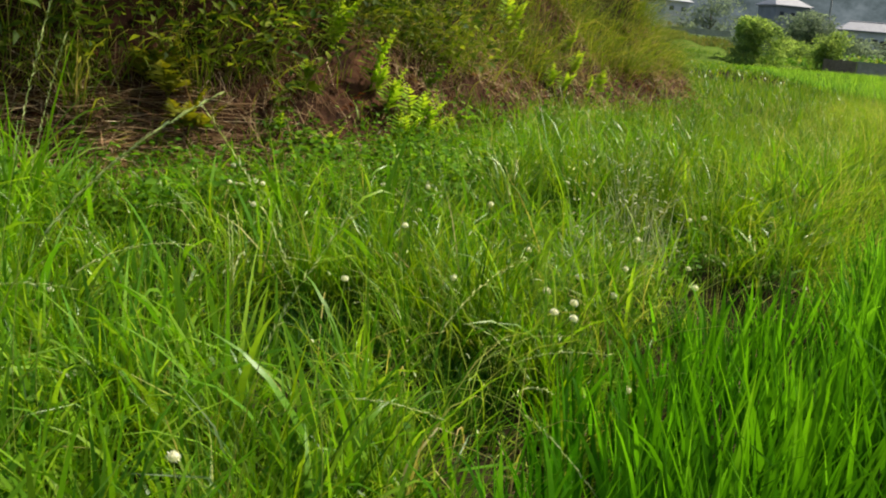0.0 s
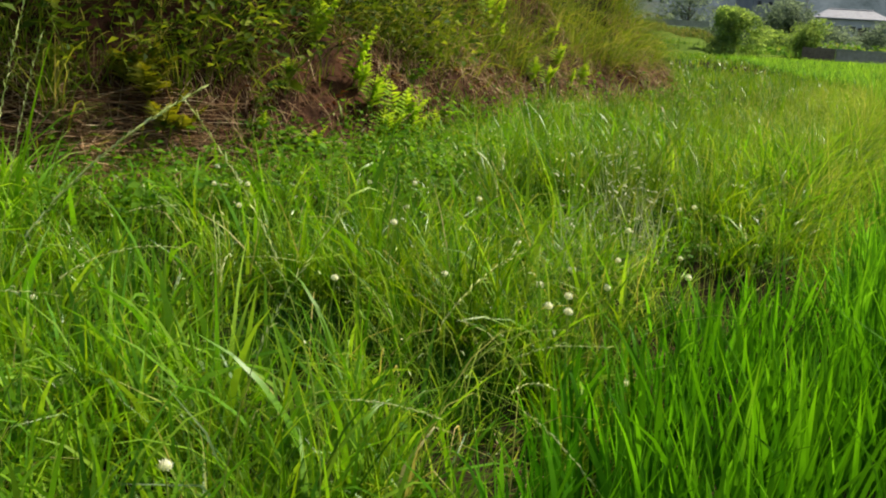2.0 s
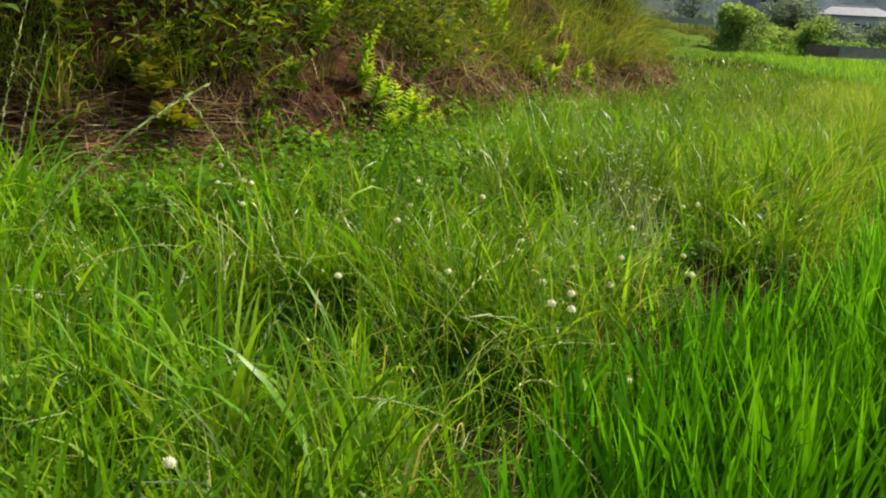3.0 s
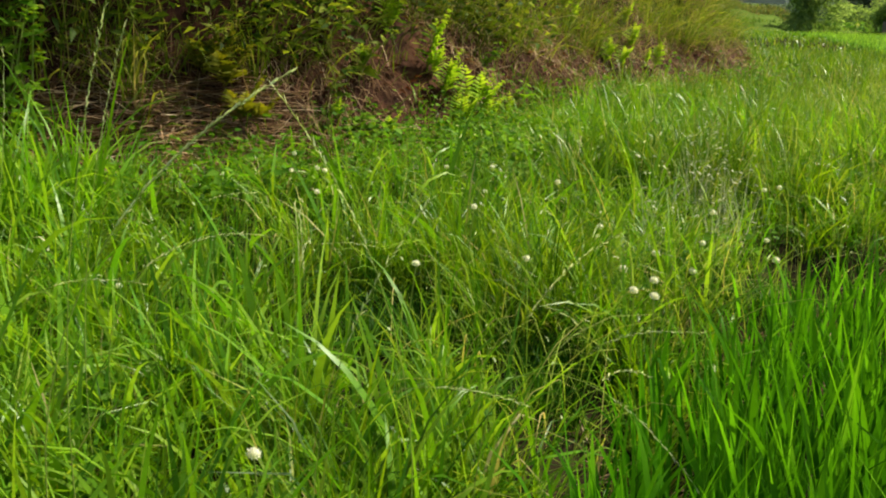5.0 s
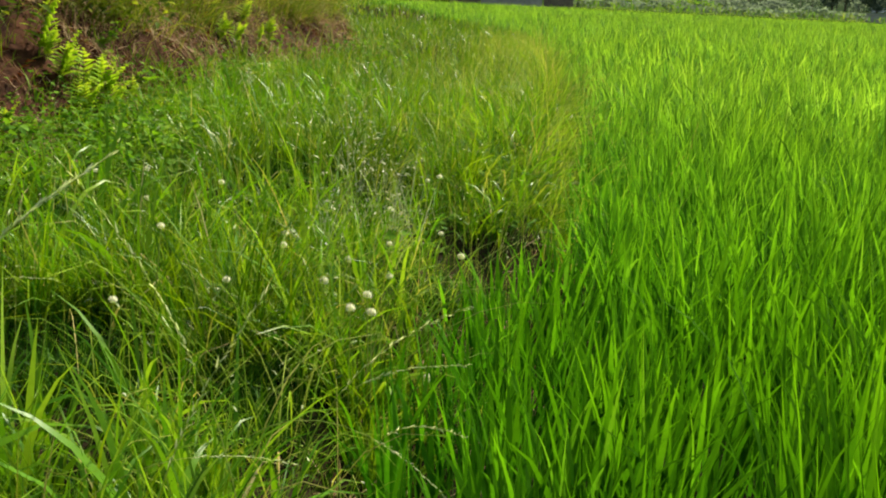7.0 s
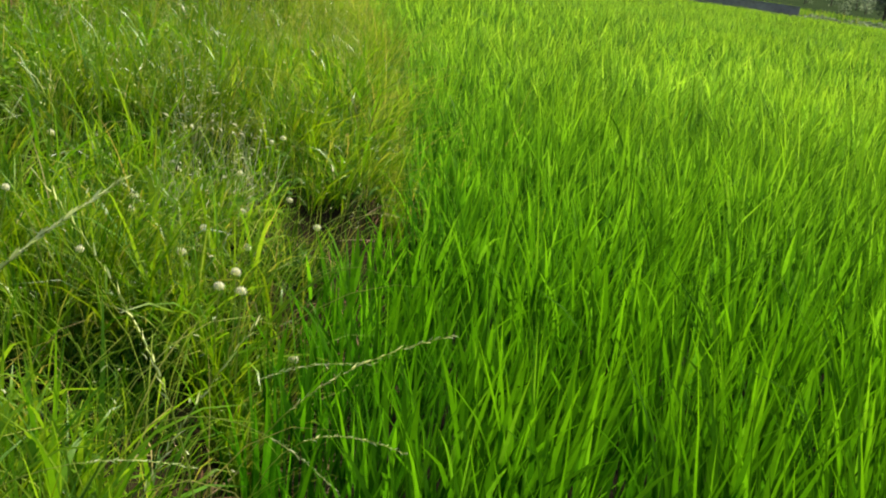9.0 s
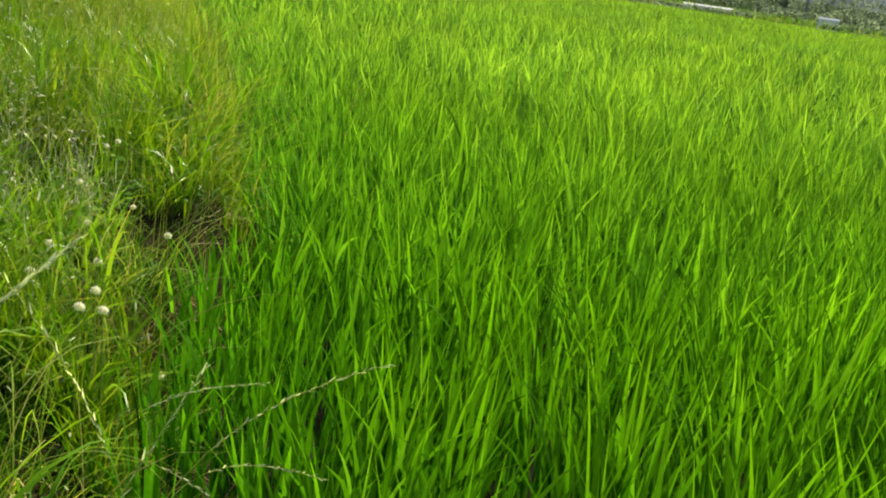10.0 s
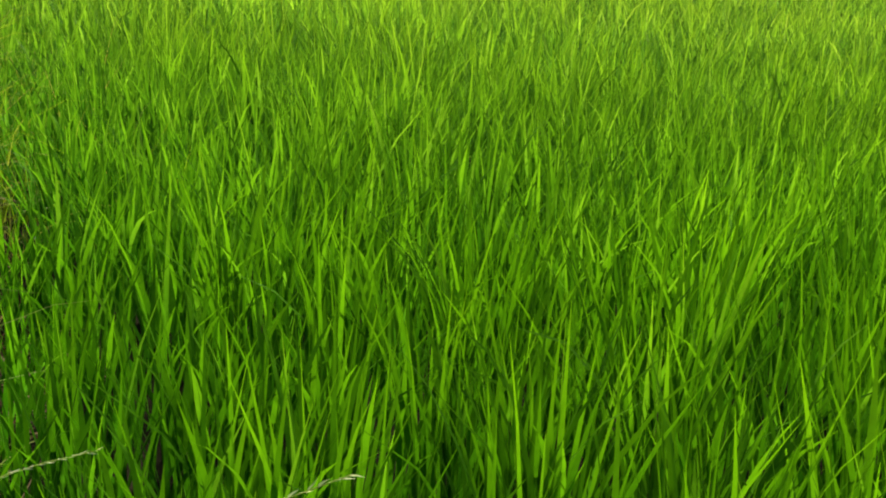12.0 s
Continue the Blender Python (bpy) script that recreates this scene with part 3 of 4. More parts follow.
# clover leaves: three leaflets on a stalk
x, y = strip_points(9000, -1.5, 2.6, 1.3, 6.0)
x, y = clumped(x, y, 1.9, 4.4, -0.1)
xf, yf = strip_points(11000, -1.5, 1.2, 2.2, 6.2)
k = rng.uniform(0, 1, len(xf)) < smooth(-1.2, -0.5, foot_distance(xf, yf)) * (1 - smooth(0.6, 1.1, xf)) * np.clip(0.45 + 0.6 * wave(xf, yf, 6.0, 0.5), 0, 0.9)
x, y = np.concatenate([x, xf[k]]), np.concatenate([y, yf[k]])
n = len(x)
z = land(x, y) + rng.uniform(0.04, 0.12, n)
pieces = []
for k in range(3):
    w = rng.uniform(0, 6.28, n)
    pieces.append(leaves(np.stack([x + 0.004 * np.cos(w), y + 0.004 * np.sin(w), z], 1), rng.uniform(0.014, 0.024, n), 0.4, 0.2, 0.95))
tagged(quads_object("clover_leaves", *joined(pieces), M_CLOVER), "small rounded dark green clover leaves in the grass", "clover", "", "stuff")


# ---- the bank ----
def outward(x, y):
    e = 0.02
    gxx = foot_distance(x + e, y) - foot_distance(x - e, y)
    gyy = foot_distance(x, y + e) - foot_distance(x, y - e)
    return np.arctan2(-gyy, -gxx)


def bank_points(n, d0, d1, x0=-4.0, x1=3.2, y0=2.0, y1=14.0):
    x, y = scatter(n, x0, x1, y0, y1)
    d = foot_distance(x, y)
    k = (d > d0) & (d < d1)
    return x[k], y[k], d[k]


pieces = []
x, y, d = bank_points(160000, 0.22, 1.45)
keep = rng.uniform(-1, 1, len(x)) < wave(x, y, 3.7, 0.9) + 0.95 + 0.6 * smooth(0.5, 2.0, x) + 0.6 * smooth(0.5, 0.9, d) - 0.9 * (1 - smooth(0.22, 0.5, d))
x, y, d = x[keep], y[keep], d[keep]
n = len(x)
pieces.append(blades(at_land(x, y), outward(x, y) + rng.normal(0, 0.9, n), rng.uniform(0.16, 0.48, n), rng.uniform(0.003, 0.007, n), np.abs(rng.normal(0.45, 0.3, n)), np.abs(rng.normal(1.4, 0.6, n)), 4))
x, y, d = bank_points(34000, -0.05, 0.5)
n = len(x)
pieces.append(blades(at_land(x, y), outward(x, y) + rng.normal(0, 1.0, n), rng.uniform(0.06, 0.2, n), rng.uniform(0.003, 0.006, n), np.abs(rng.normal(0.4, 0.3, n)), np.abs(rng.normal(0.9, 0.6, n)), 3))
x, y, d = bank_points(14000, 1.7, 4.0, -9, 3, 0, 17)
n = len(x)
pieces.append(blades(at_land(x, y), rng.uniform(0, 6.28, n), rng.uniform(0.3, 0.6, n), rng.uniform(0.009, 0.016, n), np.abs(rng.normal(0.3, 0.2, n)), np.abs(rng.normal(0.9, 0.4, n)), 3))
pieces.append(tussocks(np.array([-0.46, -0.43, -0.95, -0.15]), np.array([4.2, 4.23, 3.98, 4.55]), 26, 0.02, 0.55, 0.006, 4))
v, q = joined(pieces)
tagged(quads_object("bank_grass", v, q, M_BANK), "long olive grass drooping down the earth bank", "grass", "", "stuff")

# dry straw lying on the bare earth
pieces = []
x, y, d = bank_points(190000, -0.42, 0.5, -1.8, 2.9, 2.8, 12)
keep = rng.uniform(-1, 1, len(x)) < wave(x, y, 4.1, 3.3) + 0.5 - 0.25 * smooth(-0.6, 0.1, x) - 1.6 * (1 - smooth(-0.42, -0.05, d)) - 2.0 * (1 - smooth(-0.2, -0.05, d)) * smooth(0.2, 0.9, x)
x, y = x[keep], y[keep]
n = len(x)
dy = rng.uniform(-3.1, 3.1, n)
pitch = 0.8 * smooth(0.0, 0.2, foot_distance(x, y))
pieces.append(blades(at_land(x, y, -0.022), outward(x, y) + dy, rng.uniform(0.06, 0.24, n), rng.uniform(0.0025, 0.0055, n), 1.45 + pitch * np.cos(dy) + rng.normal(0, 0.10, n), rng.normal(0.1, 0.35, n), 2))
x, y = scatter(3600, 0.85, 1.9, 1.7, 4.0)
k = (np.abs(rice_edge(y) - x + 0.02) < 0.13) | in_hollow(x, y) & (rng.uniform(0, 1, len(x)) < 0.08)
x, y = x[k], y[k]
n = len(x)
pieces.append(blades(at_land(x, y, -0.02), rng.uniform(0, 6.28, n), rng.uniform(0.05, 0.16, n), rng.uniform(0.0025, 0.004, n), rng.uniform(1.1, 1.6, n), rng.normal(0.1, 0.3, n), 3))
x, y = scatter(6500, -0.75, -0.05, 3.75, 4.55)
k = np.abs(foot_distance(x, y) - 0.07) < 0.13
x, y = x[k], y[k]
n = len(x)
pieces.append(blades(at_land(x, y, -0.03), outward(x, y) + rng.choice([-1.5, 1.5], n) + rng.normal(0, 0.35, n), rng.uniform(0.1, 0.26, n), rng.uniform(0.003, 0.006, n), rng.normal(1.5, 0.1, n), rng.normal(0.15, 0.25, n), 3))
tagged(quads_object("dead_straw", *joined(pieces), M_STRAW), "brown dead straw and roots on the bare earth", "straw", "", "stuff")

# crumbs and clods of the bare bank earth
x, y, d = bank_points(26000, 0.0, 0.6, -1.6, 2.9, 3.2, 12)
n = len(x)
s = 0.005 + 0.022 * rng.uniform(0, 1, n) ** 3
o8 = np.array([[1, 0, 0], [0, 1, 0], [-1, 0, 0], [0, -1, 0], [0.5, 0.5, 0.45], [-0.5, 0.5, 0.45], [-0.5, -0.5, 0.45], [0.5, -0.5, 0.45]])
V = (o8[None] * rng.uniform(0.6, 1.3, (n, 8, 1))) * s[:, None, None] + at_land(x, y, 0.004)[:, None]
q5 = np.array([[0, 1, 5, 4], [1, 2, 6, 5], [2, 3, 7, 6], [3, 0, 4, 7], [4, 5, 6, 7]])
tagged(flat(quads_object("earth_clods", V.reshape(-1, 3), (np.arange(n)[:, None, None] * 8 + q5[None]).reshape(-1, 4), M_EARTH)), "reddish-brown crumbs of earth on the bare bank", "earth", "", "stuff")

# dead fern leaves fallen on the earth
M_DEAD = blade_material("dead_leaf", [(0.0, (0.07, 0.022, 0.010)), (0.6, (0.15, 0.055, 0.022)), (1.0, (0.30, 0.15, 0.06))], patch=(0.5, 1.4), patch_size=6, through=0.2, warm=(1.1, 0.9, 0.6), gloss=0.05, rough=0.7)
x, y, d = bank_points(60000, -0.03, 0.42, -1.6, 2.9, 3.2, 12)
x, y = clumped(x, y, 5.1, 2.6, 0.0)
n = len(x)
tagged(quads_object("dead_leaves", *leaves(at_land(x, y, -0.012), rng.uniform(0.015, 0.05, n), 0.7, 0.3, 0.3), M_DEAD), "reddish-brown dead fern leaves on the bank earth", "dead leaves", "", "stuff")

# small weeds at the foot and on the bank face
x, y, d = bank_points(40000, -0.75, 0.12, -2.2, 2.6, 2.4, 11)
x, y = clumped(x, y, 2.9, 5.1, -0.25)
n = len(x)
pa = leaves(np.stack([x, y, land(x, y) + rng.uniform(0.02, 0.15, n)], 1), rng.uniform(0.018, 0.04, n), 0.5, 0.2, 0.7)
tagged(quads_object("ground_weeds", *pa, M_WEED), "small round-leaved green weeds at the foot of the bank", "weeds", "", "stuff")
pieces = []
x, y, d = bank_points(150000, 0.30, 1.3, -2.2, 1.5, 2.0, 8)
keep = rng.uniform(-1, 1, len(x)) < wave(x, y, 3.3, 6.0) + 0.95 - 2.3 * smooth(-0.1, 0.5, x)
x, y = x[keep], y[keep]
n = len(x)
w = outward(x, y)
o = rng.uniform(0.02, 0.30, n)
pieces.append(leaves(np.stack([x + o * np.cos(w), y + o * np.sin(w), land(x, y) + rng.uniform(0.0, 0.22, n)], 1), rng.uniform(0.03, 0.065, n), 0.7, 0.2, 0.42))
x, y, d = bank_points(60000, 0.42, 1.4, -2.4, -0.2, 2.0, 6)
keep = rng.uniform(0, 1, len(x)) < 1 - smooth(-0.6, -0.2, x)
x, y = x[keep], y[keep]
n = len(x)
w = outward(x, y)
o = rng.uniform(0.12, 0.42, n)
pieces.append(leaves(np.stack([x + o * np.cos(w), y + o * np.sin(w), land(x, y) + rng.uniform(-0.05, 0.2, n)], 1), rng.uniform(0.03, 0.07, n), 0.7, 0.2, 0.42))
tagged(quads_object("small_weeds", *joined(pieces), M_LEAF), "dark green small-leaved weeds on the bank", "weeds", "", "stuff")


def leafy_weed(place, height, turn, lean=0.5, material=M_LEAF, label="leafy dark green weed with pointed leaves growing on the bank", size=0.10):
    """An upright weed: a bent stem with pairs of pointed leaves."""
    e = thing("leafy_weed", place, label, "weed", "leafy weeds on the bank")
    d = Vector((math.cos(turn), math.sin(turn), 0))
    pts = [d * (lean * height * (i / 6) ** 1.6) + Vector((0, 0, height * i / 6 * (1 - 0.25 * lean * i / 6))) for i in range(7)]
    part("stem", tube(pts, [0.004 * (1 - 0.1 * i) for i in range(7)], 5), M_STEM, e)
    P, S = [], []
    for i in range(1, 7):
        for k in range(4 if size > 0.08 else 6):
            P.append(list(pts[i] + Vector((rng.normal(0, 0.008), rng.normal(0, 0.008), rng.normal(0, 0.012)))))
            S.append(size * (1.15 - i * 0.10) * rng.uniform(0.75, 1.1))
    part("leaves", leaves(np.array(P), np.array(S), 0.35, 0.12, 0.36 if size > 0.08 else 0.6), material, e)
    return e


for (wx, wy), h in (((-0.95, 4.12), 0.34), ((-0.72, 4.3), 0.36), ((-0.45, 4.35), 0.30), ((-0.55, 4.5), 0.36), ((-0.2, 4.72), 0.28), ((0.0, 4.95), 0.28), ((0.12, 5.0), 0.24), ((-1.2, 4.0), 0.34), ((-0.1, 4.75), 0.22), ((-0.85, 4.4), 0.4), ((-0.35, 4.7), 0.34), ((-0.65, 4.6), 0.4), ((-0.05, 5.2), 0.3), ((-1.0, 4.3), 0.36), ((-0.3, 4.5), 0.2), ((0.05, 4.8), 0.16)):
    leafy_weed((wx, wy, float(land(wx, wy)) - 0.01), h, float(outward(np.array(wx), np.array(wy))) + rng.normal(0, 0.4), 0.7)

for wx, wy, h in ((-0.66, 3.90, 0.42), (-0.72, 3.96, 0.48), (-0.63, 3.82, 0.34), (-0.78, 3.88, 0.46), (-0.70, 3.78, 0.34), (-0.67, 3.99, 0.52), (-0.76, 4.02, 0.55)):
    leafy_weed((wx, wy, float(land(wx, wy)) - 0.01), h, rng.uniform(0, 6.28), 0.25, M_BRIGHT, "bright yellow-green broad-leaved weed at the foot of the bank", 0.075)


def frond(length, lean, bend, pairs, reach):
    """A fern frond in its own axes, leaning to +x: the midrib and its leaflets, as one piece."""
    pts, p = [], Vector((0, 0, 0))
    for i in range(pairs + 1):
        a = lean + bend * (i / pairs) ** 1.5
        pts.append(p.copy())
        p = p + Vector((math.sin(a), 0, math.cos(a))) * length / pairs
    pieces = [tube(pts, [0.0022 * (1 - 0.8 * i / pairs) for i in range(pairs + 1)], 4)]
    base, yaw, ln, le = [], [], [], []
    for i in range(2, pairs + 1):
        t = i / pairs
        size = reach * min(1, (1.05 - t) * 1.7) * min(1, 0.55 + t)
        a = lean + bend * t ** 1.5
        f = Vector((math.sin(a), 0, math.cos(a)))
        for sgn in (-1, 1):
            v = (Vector((0, sgn, 0)) + f * 0.55 + Vector((0, 0, rng.normal(0, 0.12)))).normalized()
            base.append(list(pts[i]))
            yaw.append(math.atan2(v.y, v.x))
            le.append(math.acos(max(-1, min(1, v.z))))
            ln.append(size * rng.uniform(0.85, 1.1))
    n = len(base)
    pieces.append(blades(np.array(base), np.array(yaw), np.array(ln), np.full(n, length / pairs * 1.5), np.array(le), rng.normal(0.15, 0.15, n), 3, twist=rng.normal(0.9, 0.25, n), power=1.3, root=0.8))
    return joined(pieces)


def fern(place, height, fronds, label, material, spread=0.9, lean=0.3):
    """A young fern: upright fronds that fan out from one root."""
    e = thing("fern", place, label, "fern", "ferns at the bank")
    to = float(outward(np.array(place[0]), np.array(place[1])))
    for k in range(fronds):
        f = part("frond", frond(height * rng.uniform(0.9, 1.25), lean * rng.uniform(0.5, 1.3), rng.uniform(0.2, 0.7), 11, height * 0.42), material, e)
        f.rotation_euler = (0, 0, to + (k - (fronds - 1) / 2) * spread + rng.normal(0, 0.25))
    return e


YG = "bright yellow-green young fern at the foot of the bank"
for wx, wy, h, k in ((0.327, 5.38, 0.22, 2), (0.350, 5.40, 0.14, 2), (0.114, 5.03, 0.11, 3), (0.167, 5.30, 0.22, 3), (0.481, 5.50, 0.17, 3), (0.54, 5.46, 0.21, 3), (0.50, 5.52, 0.16, 2), (0.403, 5.42, 0.13, 3), (0.444, 5.30, 0.16, 2), (0.48, 5.30, 0.15, 3),
                     (0.40, 5.36, 0.18, 2), (0.56, 5.40, 0.15, 2), (0.084, 4.72, 0.08, 3), (0.245, 4.86, 0.12, 2), (0.84, 7.25, 0.24, 4), (0.88, 7.22, 0.18, 3), (1.222, 8.02, 0.16, 3), (1.056, 7.47, 0.12, 2), (1.11, 7.31, 0.14, 3), (1.263, 7.86, 0.17, 3), (1.194, 7.47, 0.16, 3), (1.457, 8.20, 0.18, 3), (1.37, 7.90, 0.14, 2), (0.63, 5.62, 0.13, 2), (0.60, 5.30, 0.12, 2)):
    fern((wx, wy, float(land(wx, wy)) - 0.005), h, k, YG, M_FERN)
for wx, wy, h in ((-0.299, 4.44, 0.15), (-0.234, 4.46, 0.17), (-0.167, 4.43, 0.15), (-0.125, 4.48, 0.13), (-0.26, 4.52, 0.15)):
    fern((wx, wy, float(land(wx, wy)) - 0.005), h, 3, "yellowing fern on the bare bank", M_YFERN, 1.0, 0.7)
for wx, wy, h in ((0.174, 4.78, 0.12), (0.20, 4.82, 0.10), (0.145, 4.76, 0.10), (0.66, 5.80, 0.14), (0.72, 5.78, 0.12), (0.536, 5.79, 0.13), (0.30, 4.92, 0.09)):
    leafy_weed((wx, wy, float(land(wx, wy)) - 0.01), h, float(outward(np.array(wx), np.array(wy))) + rng.normal(0, 0.6), 0.5, M_BRIGHT, "fresh green lobed weed at the foot of the bank", 0.055)

for wx, wy, h in ((0.74, 4.18, 0.15), (0.79, 4.26, 0.17), (0.72, 4.34, 0.16), (0.80, 4.40, 0.15), (0.69, 4.24, 0.13), (0.76, 4.48, 0.16), (0.83, 4.32, 0.13)):
    leafy_weed((wx, wy, float(land(wx, wy)) - 0.01), h, rng.uniform(0, 6.28), 0.3, M_BRIGHT, "bright green leafy weed clump in the meadow grass", 0.06)


# ---- clover flowers ----
def petal_ball(r):
    """A clover head: narrow florets in whorls round a ball."""
    pieces, base, yaw, le, ln = [], [], [], [], []
    for i in range(7):
        el = -0.75 + 2.2 * i / 6
        m = max(1, int(11 * math.cos(min(1.45, abs(el)))))
        for k in range(m):
            w = 2 * math.pi * (k + 0.5 * (i % 2)) / m
            v = Vector((math.cos(w) * math.cos(el), math.sin(w) * math.cos(el), math.sin(el)))
            base.append(list(v * r * 0.5))
            yaw.append(w)
            le.append(math.pi / 2 - el)
            ln.append(r * 0.46 * rng.uniform(0.85, 1.15))
    n = len(base)
    core = tube([(0, 0, r * 0.66 * math.sin(w)) for w in (-1.4, -0.9, -0.4, 0.1, 0.6, 1.1, 1.45)], [r * 0.66 * math.cos(w) for w in (-1.4, -0.9, -0.4, 0.1, 0.6, 1.1, 1.45)], 9)
    return joined([core, blades(np.array(base), np.array(yaw), np.array(ln), np.full(n, r * 0.40), np.array(le) - 0.15, rng.normal(-0.55, 0.35, n), 3, twist=np.zeros(n), power=2.2, root=0.9)])


def clover_flower(x, y, z):
    g = float(land(x, y))
    e = thing("clover_flower", (x, y, g - 0.01), "white clover flower head on a thin green stem", "flower", "white clover flowers")
    h = max(0.05, z - g + 0.01)
    r = rng.uniform(0.0085, 0.0112)
    lx, ly = rng.normal(0, 0.012, 2)
    part("stem", tube([(lx, ly, 0), (lx * 0.6, ly * 0.6, h * 0.5), (0, 0, h - r * 0.4)], [0.0014, 0.0013, 0.0011], 5), M_STEM, e)
    hd = part("flower_head", petal_ball(r), M_PETAL, e)
    hd.location = (0, 0, h)
    hd.scale = (1.05, 1.05, 0.85)
    return e


for p in ((1.069, 2.785, 0.245), (1.033, 2.747, 0.234), (1.068, 2.743, 0.227), (0.983, 3.246, 0.223), (1.388, 3.493, 0.188), (0.58, 2.0, 0.21), (0.659, 2.716, 0.266), (0.843, 2.902, 0.244), (1.181, 2.779, 0.093), (1.251, 3.451, 0.256), (1.027, 2.986, 0.216), (0.734, 2.981, 0.323),
          (0.18, 3.74, 0.26), (0.25, 3.74, 0.27), (0.28, 3.7, 0.27), (0.31, 3.48, 0.25), (0.14, 3.93, 0.28), (0.09, 2.8, 0.17), (0.59, 3.81, 0.28), (0.71, 3.85, 0.28), (0.71, 3.62, 0.25), (0.99, 3.28, 0.24), (1.10, 3.13, 0.22), (0.89, 3.77, 0.26), (1.43, 3.81, 0.26), (1.48, 3.87, 0.26), (1.21, 3.26, 0.22), (1.36, 3.22, 0.20), (1.17, 3.07, 0.20)):
    clover_flower(*p)


# ---- seeding grass stalks ----
def grass_stalk(base, mid, tip, thick=0.0008, spike=0.27, heavy=1.0, label="arching pale grass stalk with a seed spike"):
    """A stalk bent from base over mid to tip; its last stretch carries overlapping seeds."""
    base, mid, tip = Vector(base), Vector(mid), Vector(tip)
    e = thing("grass_stalk", base, label, "grass stalk", "seeding grass stalks")
    tm = (mid - base).length / ((mid - base).length + (tip - mid).length)
    c = (mid - (1 - tm) ** 2 * base - tm ** 2 * tip) / (2 * tm * (1 - tm))
    at = lambda t: (1 - t) ** 2 * base + 2 * t * (1 - t) * c + t * t * tip - base
    pts = [at(i / 14) for i in range(15)]
    part("stem", tube(pts, [thick * (1 - 0.55 * i / 14) for i in range(15)], 5), M_STEM, e)
    b, yaw, le, ln = [], [], [], []
    n = int((70 if heavy > 1.5 else 30) * heavy)
    for i in range(n):
        t = 1 - spike * (1 - i / (n - 1))
        p, d = at(t), (at(min(1, t + 0.02)) - at(t - 0.02)).normalized()
        side = d.cross(Vector((rng.normal(), rng.normal(), rng.normal()))).normalized()
        v = (d + side * 0.34 * (-1) ** i).normalized()
        b.append(list(p))
        yaw.append(math.atan2(v.y, v.x))
        le.append(math.acos(max(-1, min(1, v.z))))
        ln.append((0.0062 if heavy > 1.5 else 0.008) * rng.uniform(0.8, 1.2))
    k = len(b)
    part("seed_spike", blades(np.array(b), np.array(yaw), np.array(ln), np.full(k, 0.0029 if heavy > 1.5 else 0.0024), np.array(le), rng.normal(0, 0.2, k), 2, power=1.5, root=0.8), M_SPIKE, e)
    return e


def root_z(x, y):
    return float(land(x, y)) - 0.005


for b, m, t, heavy in (((0.575, 1.70), (0.605, 1.70, 0.575), (0.69, 1.725, 0.643), 1.8), ((0.73, 1.82), (0.69, 1.80, 0.58), (0.656, 1.80, 0.626), 1.0), ((0.385, 2.0), (0.408, 2.0, 0.61), (0.436, 2.0, 0.72), 1.2), ((0.31, 2.2), (0.345, 2.2, 0.596), (0.364, 2.2, 0.664), 1.2),
                       ((0.70, 2.36), (0.90, 2.31, 0.222), (1.10, 2.22, 0.10), 1.4), ((0.55, 2.25), (0.72, 2.2, 0.225), (0.87, 2.2, 0.215), 1.0), ((0.48, 2.62), (0.485, 2.6, 0.24), (0.475, 2.6, 0.38), 1.0), ((0.16, 2.25), (0.26, 2.2, 0.33), (0.38, 2.2, 0.34), 1.0),
                       ((0.30, 2.32), (0.382, 2.3, 0.364), (0.429, 2.3, 0.383), 1.1), ((0.33, 2.42), (0.415, 2.4, 0.366), (0.486, 2.4, 0.367), 0.9), ((0.51, 2.52), (0.513, 2.5, 0.313), (0.507, 2.5, 0.388), 1.0), ((0.83, 1.98), (0.895, 1.90, 0.445), (0.949, 1.813, 0.515), 1.2), ((0.74, 1.80), (0.755, 1.785, 0.48), (0.793, 1.784, 0.541), 1.0), ((0.92, 2.33), (0.985, 2.285, 0.285), (1.08, 2.237, 0.312), 0.9),
                       ((0.93, 2.20), (0.96, 2.10, 0.29), (0.998, 1.958, 0.343), 0.9), ((0.02, 3.1), (0.12, 3.1, 0.26), (0.27, 3.08, 0.31), 1.2), ((0.30, 2.95), (0.42, 2.9, 0.24), (0.56, 2.9, 0.25), 0.9), ((1.2, 4.4), (1.38, 4.3, 0.36), (1.62, 4.25, 0.38), 0.9), ((-0.15, 2.7), (-0.08, 2.7, 0.35), (-0.06, 2.7, 0.60), 1.0)):
    grass_stalk((*b, root_z(*b)), m, t, heavy=heavy)


# ---- grey dried weeds in the grass ----
def dried_weed(x, y, h):
    e = thing("dried_weed", (x, y, root_z(x, y)), "silvery grey dried weed standing in the grass", "dried weed", "silvery dried weeds")
    for i in range(7):
        base = np.array([[rng.normal(0, 0.02), rng.normal(0, 0.02), 0]])
        part("stem", blades(base, [rng.uniform(0, 6.28)], [h * rng.uniform(0.7, 1.1)], [0.0020], [abs(rng.normal(0.22, 0.16))], [rng.normal(0.5, 0.5)], 5), M_SILVER, e)
    m = 16
    w = rng.uniform(0, 6.28, m)
    r = rng.uniform(0.0, 0.05, m)
    part("leaves", leaves(np.stack([r * np.cos(w), r * np.sin(w), rng.uniform(0.25, 1.0, m) * h], 1), rng.uniform(0.008, 0.018, m), 0.9, 0.3, 0.25), M_SILVER, e)


for i in range(17):
    t = i / 16
    dried_weed(1.15 + 0.22 * t + rng.normal(0, 0.05), 3.45 + 1.1 * t * t + rng.normal(0, 0.08), rng.uniform(0.17, 0.29))


